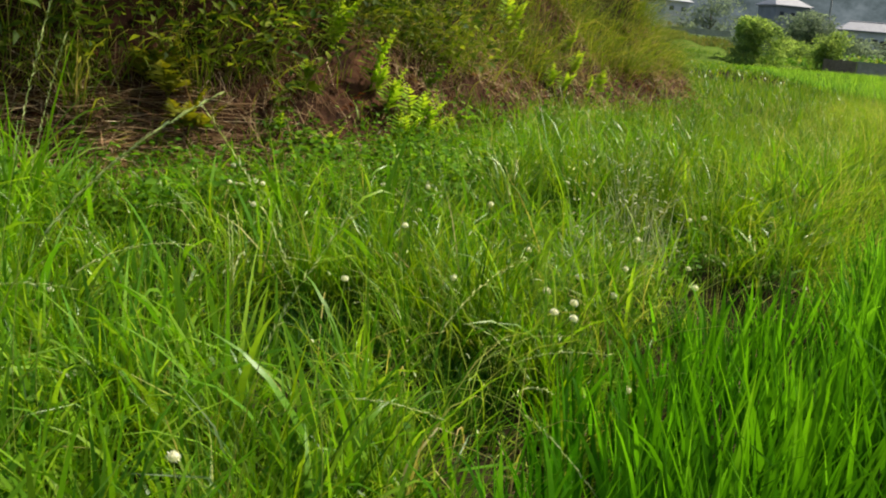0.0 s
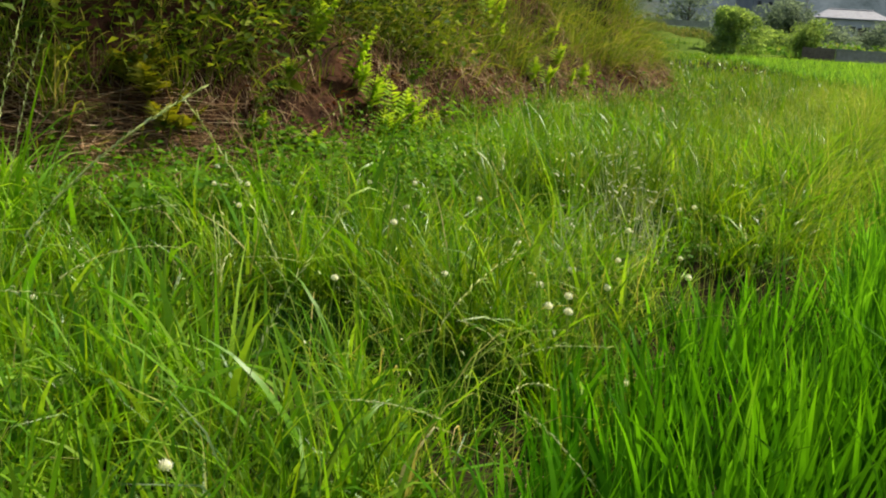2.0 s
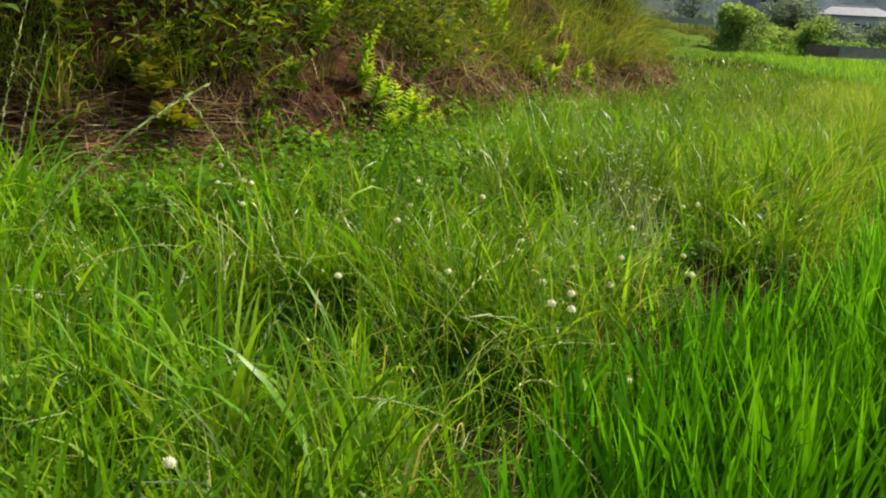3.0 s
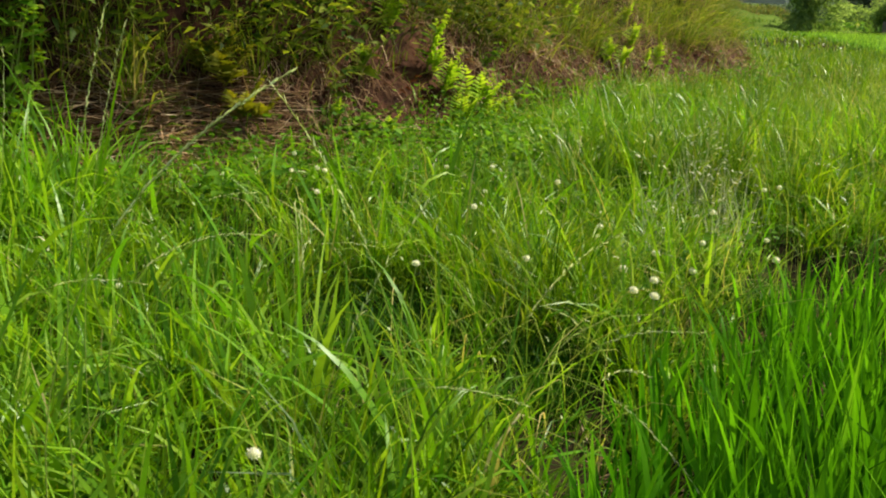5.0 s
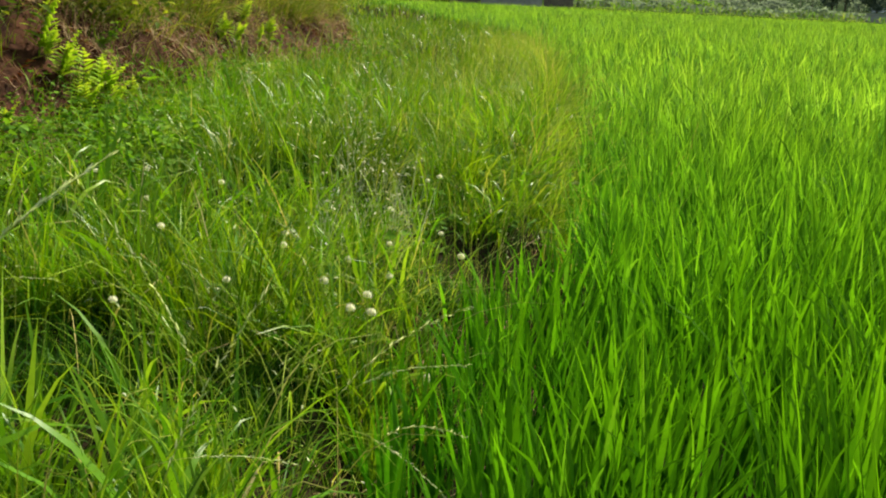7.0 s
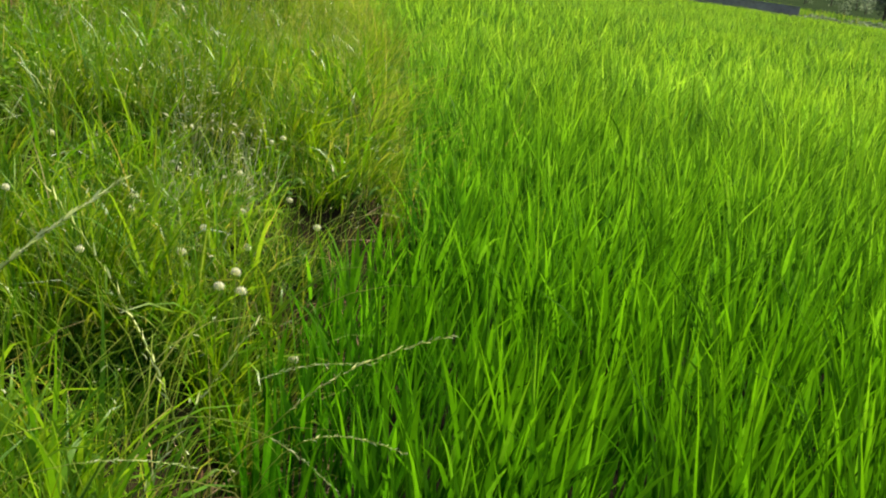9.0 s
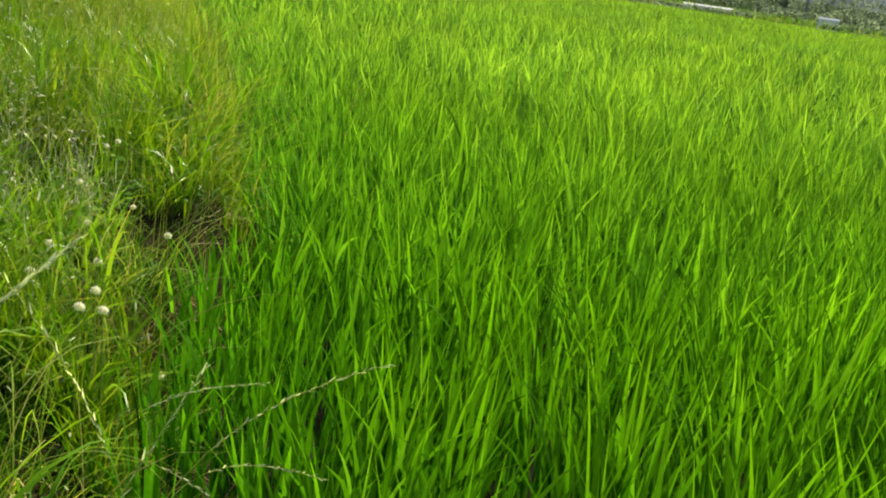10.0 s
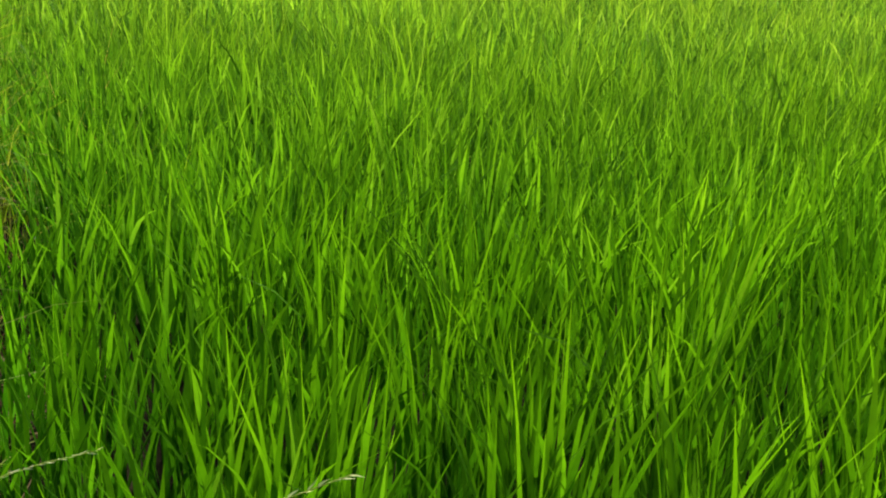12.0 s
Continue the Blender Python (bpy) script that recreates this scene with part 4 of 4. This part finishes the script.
# pale seed heads that nod over the fine grass
x, y = scatter(11000, 0.1, 4.5, 2.2, 9.5)
e = rice_edge(y) - x
k = (e > -0.15) & (e < 1.5) & (foot_distance(x, y) < -0.15) & (rng.uniform(0, 1, len(x)) < 0.22 + 0.25 * wave(x, y, 2.7, 1.4))
x, y = x[k], y[k]
n = len(x)
w, h = rng.uniform(0, 6.28, n), rng.uniform(0.16, 0.34, n)
pa = blades(at_land(x, y), w, h, np.full(n, 0.0014), np.abs(rng.normal(0.15, 0.12, n)), np.zeros(n), 2)
tip = pa[0].reshape(n, 6, 3)[:, 5]
xs, ys = scatter(380, 0.8, 2.3, 2.5, 4.6)
k = (rice_edge(ys) - xs > 0.02) & (rice_edge(ys) - xs < 0.26)
xs, ys = xs[k], ys[k]
k = len(xs)
pa = joined([pa, blades(at_land(xs, ys), rng.normal(-0.2, 0.7, k), rng.uniform(0.26, 0.46, k), np.full(k, 0.0026), np.abs(rng.normal(0.35, 0.2, k)), rng.uniform(0.9, 1.7, k), 6)])
tagged(quads_object("seed_stems", *pa, M_STEM), "thin green stems of seeding meadow grass", "grass", "", "stuff")
pb = blades(tip, w, rng.uniform(0.006, 0.016, n), rng.uniform(0.0018, 0.0036, n), rng.uniform(0.3, 1.6, n), rng.uniform(0.3, 1.2, n), 2, root=0.8)
tagged(quads_object("seed_heads", *pb, M_SPIKE), "small pale seed heads over the meadow grass", "grass", "", "stuff")


# ---- far side of the paddy ----
def crown_points(n, radius, height, lumps, low=0.15):
    """Points in the outer parts of several lumps that make up a crown."""
    c = np.stack([rng.normal(0, 0.45, lumps) * radius, rng.normal(0, 0.45, lumps) * radius, rng.uniform(low, 0.85, lumps) * height], 1)
    k = rng.integers(0, lumps, n)
    v = rng.normal(0, 1, (n, 3))
    v /= np.linalg.norm(v, axis=1)[:, None]
    return c[k] + v * (rng.uniform(0.55, 1.05, n) ** 0.6)[:, None] * np.array([radius * 0.48, radius * 0.48, height * 0.24])


def tree(name, x, y, height, radius, leaf, count, label, material, bare=0.2, group=""):
    z = float(land(x, y)) - 0.05
    e = thing(name, (x, y, z), label, "shrub" if "shrub" in name else "tree", group)
    top = height * 0.8
    tr = 0.035 * height
    pieces = [tube([(0, 0, 0), (0.02 * height, 0, top * 0.5), (0, 0.02 * height, top)], [tr, tr * 0.7, tr * 0.15], 7)]
    for k in range(6):
        w = 2 * math.pi * k / 6 + rng.normal(0, 0.3)
        h0 = top * rng.uniform(0.25, 0.6)
        pieces.append(tube([(0, 0, h0), (radius * 0.35 * math.cos(w), radius * 0.35 * math.sin(w), h0 + top * 0.2), (radius * 0.6 * math.cos(w), radius * 0.6 * math.sin(w), h0 + top * 0.3)], [tr * 0.5, tr * 0.3, tr * 0.1], 5))
    part("trunk", joined(pieces), M_BARK, e)
    P = crown_points(count, radius, height * (1 - bare), 34 if "shrub" in name else 14, 0.0 if "shrub" in name else 0.15)
    P[:, 2] += height * bare
    P[:, 2] = np.clip(P[:, 2], 0.02, None)
    part("crown", leaves(P, rng.uniform(0.7, 1.3, count) * leaf, 0.8, 0.2, 0.6), material, e)
    return e


tree("shrub", 14.3, 65.1, 2.5, 1.12, 0.16, 8000, "rounded green shrub at the far edge of the paddy", M_BUSH, 0.02)
tree("shrub", 18.5, 65.7, 2.1, 0.9, 0.15, 4500, "small green shrub beside the low wall", M_BUSH, 0.02)
tree("shrub", 25.0, 95, 4.2, 2.3, 0.28, 6000, "low dark green shrub behind the paddy", M_TREE, 0.02)


def hedge(points, height, depth, label, material, leaf=0.28, density=26, name="hedge"):
    """A row of dense low growth along a line."""
    a, b = Vector(points[0]), Vector(points[1])
    length = (b - a).length
    mid = (a + b) / 2
    z0 = min(float(land(a.x, a.y)), float(land(b.x, b.y)), float(land(mid.x, mid.y)))
    e = thing(name, (mid.x, mid.y, z0 - 0.05), label, "hedge", "hedges beyond the paddy")
    n = int(length * density)
    t = rng.uniform(-0.5, 0.5, n)
    d = (b - a) / length
    off = rng.normal(0, depth * 0.35, n)
    top = height * (0.72 + 0.28 * np.sin(t * length * 0.9 + mid.x) * np.cos(t * length * 0.37 + 1))
    px, py = d.x * t * length - d.y * off, d.y * t * length + d.x * off
    pz = rng.uniform(0.03, 1, n) ** 0.7 * top + land(mid.x + px, mid.y + py) - z0
    part("leaves", leaves(np.stack([px, py, pz], 1), rng.uniform(0.7, 1.4, n) * leaf, 0.8, 0.2, 0.6), material, e)
    k = int(length * 0.3) + 2
    ts = np.linspace(-0.48, 0.48, k)
    for s in ts:
        gx_, gy_ = d.x * s * length, d.y * s * length
        g = float(land(mid.x + gx_, mid.y + gy_)) - z0
        part("stem", tube([(gx_, gy_, g - 0.1), (gx_ + 0.05, gy_, g + height * 0.6)], [0.03, 0.012], 5), M_BARK, e)
    return e


hedge(((25, 92), (60, 96)), 1.5, 2.6, "dark green overgrown hedge below the houses", M_TREE, 0.35, 130)
hedge(((27.4, 93), (40.5, 94.5)), 3.3, 2.2, "dark green hedge in front of a low house", M_TREE, 0.26, 520)
hedge(((18.6, 79.5), (23.0, 81)), 1.9, 1.8, "green shrubs behind the paddy", M_BUSH, 0.2, 520)
hedge(((15.9, 68.5), (19.2, 69.5)), 0.85, 2.0, "rough yellow-green growth behind the paddy", M_FARGRASS, 0.3, 70)
hedge(((20.2, 70.5), (40, 74)), 1.25, 2.0, "rough light green growth behind the low wall", M_FARGRASS, 0.3, 60)
hedge(((26, 65.5), (47, 65.5)), 0.75, 0.9, "dark green grassy bank along the far edge of the paddy", M_TREE, 0.25, 70)
hedge(((57.0, 61.0), (62.4, 57.6)), 0.7, 0.8, "dark green hedge beside the retaining wall", M_TREE, 0.25, 110)
hedge(((62.5, 62), (66.0, 54.0)), 0.35, 1.0, "dark green hedge along the edge of the paddy", M_TREE, 0.3, 60)
hedge(((74, 60), (84, 45)), 1.6, 1.6, "dark green hedge along the lane", M_TREE, 0.3, 60)
hedge(((67.3, 49.2), (70.5, 44)), 0.7, 1.0, "dark green hedge along the edge of the paddy", M_TREE, 0.3, 60)
hedge(((67, 42), (68, 24)), 1.3, 1.2, "mixed green hedge along the edge of the paddy", M_BUSH, 0.3, 60)
hedge(((66, 22), (66, -15)), 1.2, 1.2, "dark green hedge along the far side of the paddy", M_TREE, 0.35, 45)


def wall_run(name, a, b, height, thick, material, label, sheets=0):
    """A low wall from a to b that stands on the land; with sheets, ribbed upright sheets with gaps between."""
    a, b = Vector(a), Vector(b)
    length, mid = (b - a).length, (a + b) / 2
    z = float(land(mid.x, mid.y)) - 0.15
    e = thing(name, (mid.x, mid.y, z), label, "wall", "", math.atan2(b.y - a.y, b.x - a.x))
    if sheets:
        w = length / sheets
        for i in range(sheets):
            flat(part("sheet", box((-length / 2 + w * (i + 0.5), rng.normal(0, 0.01), height / 2 + 0.07), (w * 0.985, 0.02, height + 0.14 + rng.normal(0, 0.03))), material, e))
        flat(part("rail", box((0, thick * 0.3, height * 0.8), (length, 0.06, 0.06)), M_BARK, e))
    else:
        flat(part("wall_body", box((0, 0, height / 2 + 0.05), (length, thick, height + 0.1)), material, e))
        flat(part("coping", box((0, 0, height + 0.14), (length + 0.04, thick + 0.06, 0.09)), M_CONC, e))
    return e


wall_run("sheet_fence", (17.9, 63.95), (19.75, 64.0), 0.58, 0.12, M_RUST, "rusty brown sheet-metal fence at the paddy edge", 7)
wall_run("low_wall", (19.8, 64.0), (23.6, 64.05), 0.52, 0.2, M_DARKWALL, "low dark grey wall with a pale coping at the paddy edge")
wall_run("sheet_fence", (23.7, 64.0), (25.6, 64.05), 0.42, 0.12, M_RUST, "rusty brown sheet-metal fence at the paddy edge", 4)
wall_run("retaining_wall", (47.5, 66.2), (56.4, 60.75), 0.68, 0.3, M_DARKWALL, "dark grey weathered retaining wall beyond the paddy")
wall_run("terrace_wall", (6, 88), (17.0, 88), 0.26, 0.3, M_CONC, "pale concrete edge of a raised terrace")

# grass on the slopes beyond
x, y = scatter(44000, -5, 88, -12, 104)
k = ~in_field(x, y) & ((y > 63.2) | (x > 60)) & ~((y < 64.6) & (x > 17.7) & (x < 26))
x, y = x[k], y[k]
n = len(x)
tall = np.where((x < 18) & (y > 65), 0.35, 1.0)
pa = blades(at_land(x, y), rng.uniform(0, 6.28, n), tall * rng.uniform(0.25, 0.7, n), rng.uniform(0.06, 0.13, n), np.abs(rng.normal(0.2, 0.2, n)), np.abs(rng.normal(0.5, 0.4, n)), 2)
tagged(quads_object("rough_grass", *pa, M_FARGRASS), "rough yellow-green grass on the slopes beyond the paddy", "grass", "", "stuff")

M_DRYBANK = blade_material("dry_bank_grass", [(0.0, (0.12, 0.19, 0.05)), (0.6, (0.19, 0.21, 0.07)), (1.0, (0.28, 0.24, 0.10))], patch_size=0.6, through=0.4, rough=0.7, gloss=0.03)
x, y = scatter(7000, 4, 16.6, FAR_Y + 12.5, FAR_Y + 17)
n = len(x)
pa = blades(at_land(x, y), rng.uniform(0, 6.28, n), rng.uniform(0.2, 0.45, n), rng.uniform(0.05, 0.1, n), np.abs(rng.normal(0.3, 0.2, n)), np.abs(rng.normal(0.6, 0.4, n)), 2)
tagged(quads_object("dry_bank_grass", *pa, M_DRYBANK), "brownish dry grass on the far terrace slope", "grass", "", "stuff")


def house(x, y, w, d, h, rise, turn, roof, wall, label, storeys=2):
    z = min(float(land(x + a_ * w / 2, y + b_ * d / 2)) for a_ in (-1, 1) for b_ in (-1, 1))
    e = thing("house", (x, y, z - 0.3), label, "house", "houses beyond the paddy", radians(turn))
    flat(part("wall", box((0, 0, h / 2), (w, d, h)), wall, e))
    o = 0.6
    v = np.array([[-w / 2 - o, -d / 2 - o, h - 0.1], [w / 2 + o, -d / 2 - o, h - 0.1], [w / 2 + o, d / 2 + o, h - 0.1], [-w / 2 - o, d / 2 + o, h - 0.1],
                  [-w / 2 - o, -d / 2 - o, h + 0.08], [w / 2 + o, -d / 2 - o, h + 0.08], [w / 2 + o, d / 2 + o, h + 0.08], [-w / 2 - o, d / 2 + o, h + 0.08],
                  [-w * 0.32, 0, h + rise], [w * 0.32, 0, h + rise]])
    q = [[3, 2, 1, 0], [0, 1, 5, 4], [1, 2, 6, 5], [2, 3, 7, 6], [3, 0, 4, 7], [4, 5, 9, 8], [6, 7, 8, 9], [5, 6, 9], [7, 4, 8]]
    r = mesh_object("roof", v, q, roof, e)
    part("ridge", tube([(-w * 0.33, 0, h + rise), (w * 0.33, 0, h + rise)], [0.16, 0.16], 6), M_TILE, r)
    k = max(2, int(w // 2.4))
    for s in range(storeys):
        for i in range(k):
            wx = -w / 2 + w * (i + 0.5) / k
            win = flat(part("window", box((wx, -d / 2 - 0.03, h * (s + 0.55) / storeys), (1.1, 0.08, 0.9)), M_CONC, e))
            flat(part("pane", box((wx, -d / 2 - 0.08, h * (s + 0.55) / storeys), (0.96, 0.04, 0.76)), M_GLASS, win))
    flat(part("door", box((w * 0.12, -d / 2 - 0.03, 1.3), (1.0, 0.08, 2.0)), M_BARK, e))
    return e


WH = "house with pale walls and a light roof beyond the fields"
DH = "house with a grey tiled roof beyond the fields"
house(30.5, 232, 6, 6, 6.4, 1.8, 30, M_WROOF, M_PLASTER, WH)
house(56, 242, 8, 7, 7.4, 1.8, 20, M_TILE, M_GREYWALL, DH)
house(63.6, 205, 12, 8, 3.8, 1.7, -8, M_TILE, M_PLASTER, DH, 1)
house(82, 205, 12, 8, 3.0, 1.8, 10, M_TILE, M_GREYWALL, DH, 1)
house(165, 235, 10, 7, 5.6, 1.8, 25, M_TILE, M_PLASTER, WH)
house(190, 250, 9, 7, 5.4, 1.8, -30, M_TILE, M_PLASTER, DH)
house(230, 212, 11, 8, 5.6, 1.9, -40, M_TILE, M_GREYWALL, DH)
house(250, 178, 10, 8, 5.4, 1.8, -45, M_WROOF, M_PLASTER, WH)
house(220, 110, 11, 8, 5.4, 1.8, -60, M_TILE, M_PLASTER, DH)


def utility_pole(x, y, h=9.0):
    e = thing("utility_pole", (x, y, float(land(x, y)) - 0.2), "grey concrete utility pole with a cross-arm", "utility pole", "utility poles")
    part("pole", tube([(0, 0, 0), (0, 0, h)], [0.13, 0.08], 8), M_CONC, e)
    flat(part("cross_arm", box((0, 0.14, h * 0.93), (1.6, 0.09, 0.09)), M_CONC, e))
    for s in (-0.65, 0, 0.65):
        part("insulator", tube([(s, 0.14, h * 0.93 + 0.04), (s, 0.14, h * 0.93 + 0.22)], [0.05, 0.035], 6), M_WHITE, e)


utility_pole(32.8, 119.6)
utility_pole(88, 106)
utility_pole(104, 78)


def van(x, y, turn, label):
    """A small box van: body, windows, lamps, bumper and wheels."""
    e = thing("van", (x, y, float(land(x, y)) - 0.01), label, "van", "", radians(turn))
    prof = [(-1.65, 0.35), (1.6, 0.35), (1.65, 0.95), (1.45, 1.05), (1.05, 1.75), (0.85, 1.86), (-1.5, 1.88), (-1.64, 1.75)]
    n = len(prof)
    V, Q = [], []
    for s, in_ in ((-0.73, 0.05), (-0.68, 0.0), (0.68, 0.0), (0.73, 0.05)):
        V += [(px * (1 - 0.02 * (in_ > 0)), s, pz - (0.05 if in_ and pz > 1 else 0)) for px, pz in prof]
    for r in range(3):
        Q += [[r * n + i, r * n + (i + 1) % n, (r + 1) * n + (i + 1) % n, (r + 1) * n + i] for i in range(n)]
    Q += [list(range(n))[::-1], [3 * n + i for i in range(n)]]
    mesh_object("body", V, Q, M_WHITE, e)
    for s in (-1, 1):
        flat(part("side_window", box((-0.2, s * 0.74, 1.42), (1.9, 0.02, 0.42)), M_GLASS, e))
        for wx in (-1.05, 1.1):
            wh = part("wheel", joined([tube([(wx, s * 0.60, 0.28), (wx, s * 0.75, 0.28)], [0.28, 0.28], 16), tube([(wx, s * 0.751, 0.28), (wx, s * 0.752, 0.28)], [0.28, 0.001], 16)]), M_TYRE, e)
            part("rim", tube([(wx, s * 0.755, 0.28), (wx, s * 0.765, 0.28)], [0.17, 0.001], 12), M_CONC, wh)
        flat(part("headlight", box((1.62, s * 0.55, 0.78), (0.06, 0.22, 0.16)), M_GLASS, e))
    flat(part("bumper", box((1.66, 0, 0.45), (0.08, 1.42, 0.2)), M_CONC, e))
    flat(part("rear_window", box((-1.65, 0, 1.18), (0.03, 1.05, 0.24)), M_GLASS, e))
    return e


van(70.9, 51.3, 36, "small white van parked beyond the paddy")
van(80, 108, 20, "small white van parked by the houses")


def greenhouse(x, y, length, turn):
    """A long low plastic tunnel on hoops."""
    e = thing("greenhouse", (x, y, float(land(x, y))), "long low white plastic tunnel beyond the paddy", "greenhouse", "", radians(turn))
    arc = [(0.5 * math.cos(math.pi * i / 10), 0.4 * math.sin(math.pi * i / 10)) for i in range(11)]
    V = [(s, a_, b_) for s in (-length / 2, length / 2) for a_, b_ in arc]
    Q = [[i, i + 1, 11 + i + 1, 11 + i] for i in range(10)] + [list(range(11)), [11 + i for i in range(10, -1, -1)]]
    mesh_object("plastic_cover", V, Q, M_PLASTIC, e)
    for i in range(8):
        s = -length / 2 + length * i / 7
        part("hoop", tube([(s, a_ * 1.01, b_ * 1.01) for a_, b_ in arc], [0.02] * 11, 5), M_CONC, e)


greenhouse(67.6, 60.0, 3.8, -49)

# ---- trees beyond, and the wooded hill ----
for x, y, h, r in ((25.6, 150, 7, 3.2), (62, 165, 6, 3.5), (72, 150, 5, 3), (80, 118, 4, 2.2), (86, 124, 4, 2.2), (76, 104, 3.2, 1.9), (84, 98, 3, 1.8), (98, 92, 5, 2.4), (108, 84, 6, 3), (112, 70, 5, 2.5), (96, 60, 5, 2.6), (92, 44, 6, 3), (98, 34, 6, 3), (90, 20, 6, 3.2)):
    tree("tree", x, y, h, r, 0.34, 2200, "dark green broad-leaved tree among the houses", M_TREE, 0.15, "trees among the houses")

pieces, trunks = [], []
ang = rng.uniform(-0.02, 1.45, 240)
rad = 122 + 110 * rng.uniform(0, 1, 240) ** 0.8
hx, hy = rad * np.sin(ang), rad * np.cos(ang)
for x, y in zip(hx, hy):
    z = float(land(x, y))
    h = rng.uniform(1.6, 3.6)
    P = crown_points(170, h * 0.46, h * 0.9, 8) + np.array([x, y, z + h * 0.08])
    pieces.append(leaves(P, rng.uniform(0.07, 0.14, 170) * h, 0.8, 0.2, 0.7))
    trunks.append(tube([(x, y, z - 0.3), (x, y, z + h * 0.5)], [0.12, 0.05], 5))

# the far ridge, a plain backdrop of wooded distance; painted haze, self-lit
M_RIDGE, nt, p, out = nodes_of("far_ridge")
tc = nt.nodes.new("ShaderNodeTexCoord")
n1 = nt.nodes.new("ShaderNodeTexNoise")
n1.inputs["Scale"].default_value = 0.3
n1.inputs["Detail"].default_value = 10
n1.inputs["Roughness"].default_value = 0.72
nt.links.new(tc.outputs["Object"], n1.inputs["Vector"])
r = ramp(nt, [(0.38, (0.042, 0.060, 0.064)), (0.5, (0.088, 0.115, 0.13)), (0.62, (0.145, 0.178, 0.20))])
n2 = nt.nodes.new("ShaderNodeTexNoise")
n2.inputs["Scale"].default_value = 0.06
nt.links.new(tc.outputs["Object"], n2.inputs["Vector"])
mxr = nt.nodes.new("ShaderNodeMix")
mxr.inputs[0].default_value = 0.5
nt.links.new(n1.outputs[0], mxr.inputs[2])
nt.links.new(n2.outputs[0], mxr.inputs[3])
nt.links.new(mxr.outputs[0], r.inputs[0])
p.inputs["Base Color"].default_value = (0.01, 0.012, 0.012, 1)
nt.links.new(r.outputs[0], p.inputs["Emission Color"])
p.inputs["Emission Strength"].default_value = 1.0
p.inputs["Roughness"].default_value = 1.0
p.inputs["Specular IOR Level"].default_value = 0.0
aa = np.linspace(-1.6, 2.6, 420)
rows = []
for k in range(7):
    t = k / 6
    rad = 300 + 100 * t
    top = 46 + 12 * np.sin(aa * 3.1 + 0.6) + 6 * np.sin(aa * 9.7) + (2.2 * np.sin(aa * 61) + 1.6 * np.sin(aa * 137)) * (t > 0.3)
    rows.append(np.stack([rad * np.sin(aa), rad * np.cos(aa), -6 + (top + 6) * math.sin(t * math.pi / 2)], 1))
verts = np.concatenate(rows)
m = len(aa)
quads = np.array([[k * m + i, k * m + i + 1, (k + 1) * m + i + 1, (k + 1) * m + i] for k in range(6) for i in range(m - 1)])
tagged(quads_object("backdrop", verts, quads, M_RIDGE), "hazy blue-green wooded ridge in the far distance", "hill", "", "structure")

woods = quads_object("woods", *joined(pieces), M_TREE)
tagged(woods, "dark green trees and thickets round the far houses", "woods", "", "stuff")
tagged(quads_object("woods_trunks", *joined(trunks), M_BARK), "brown trunks of the far trees", "woods", "", "stuff")
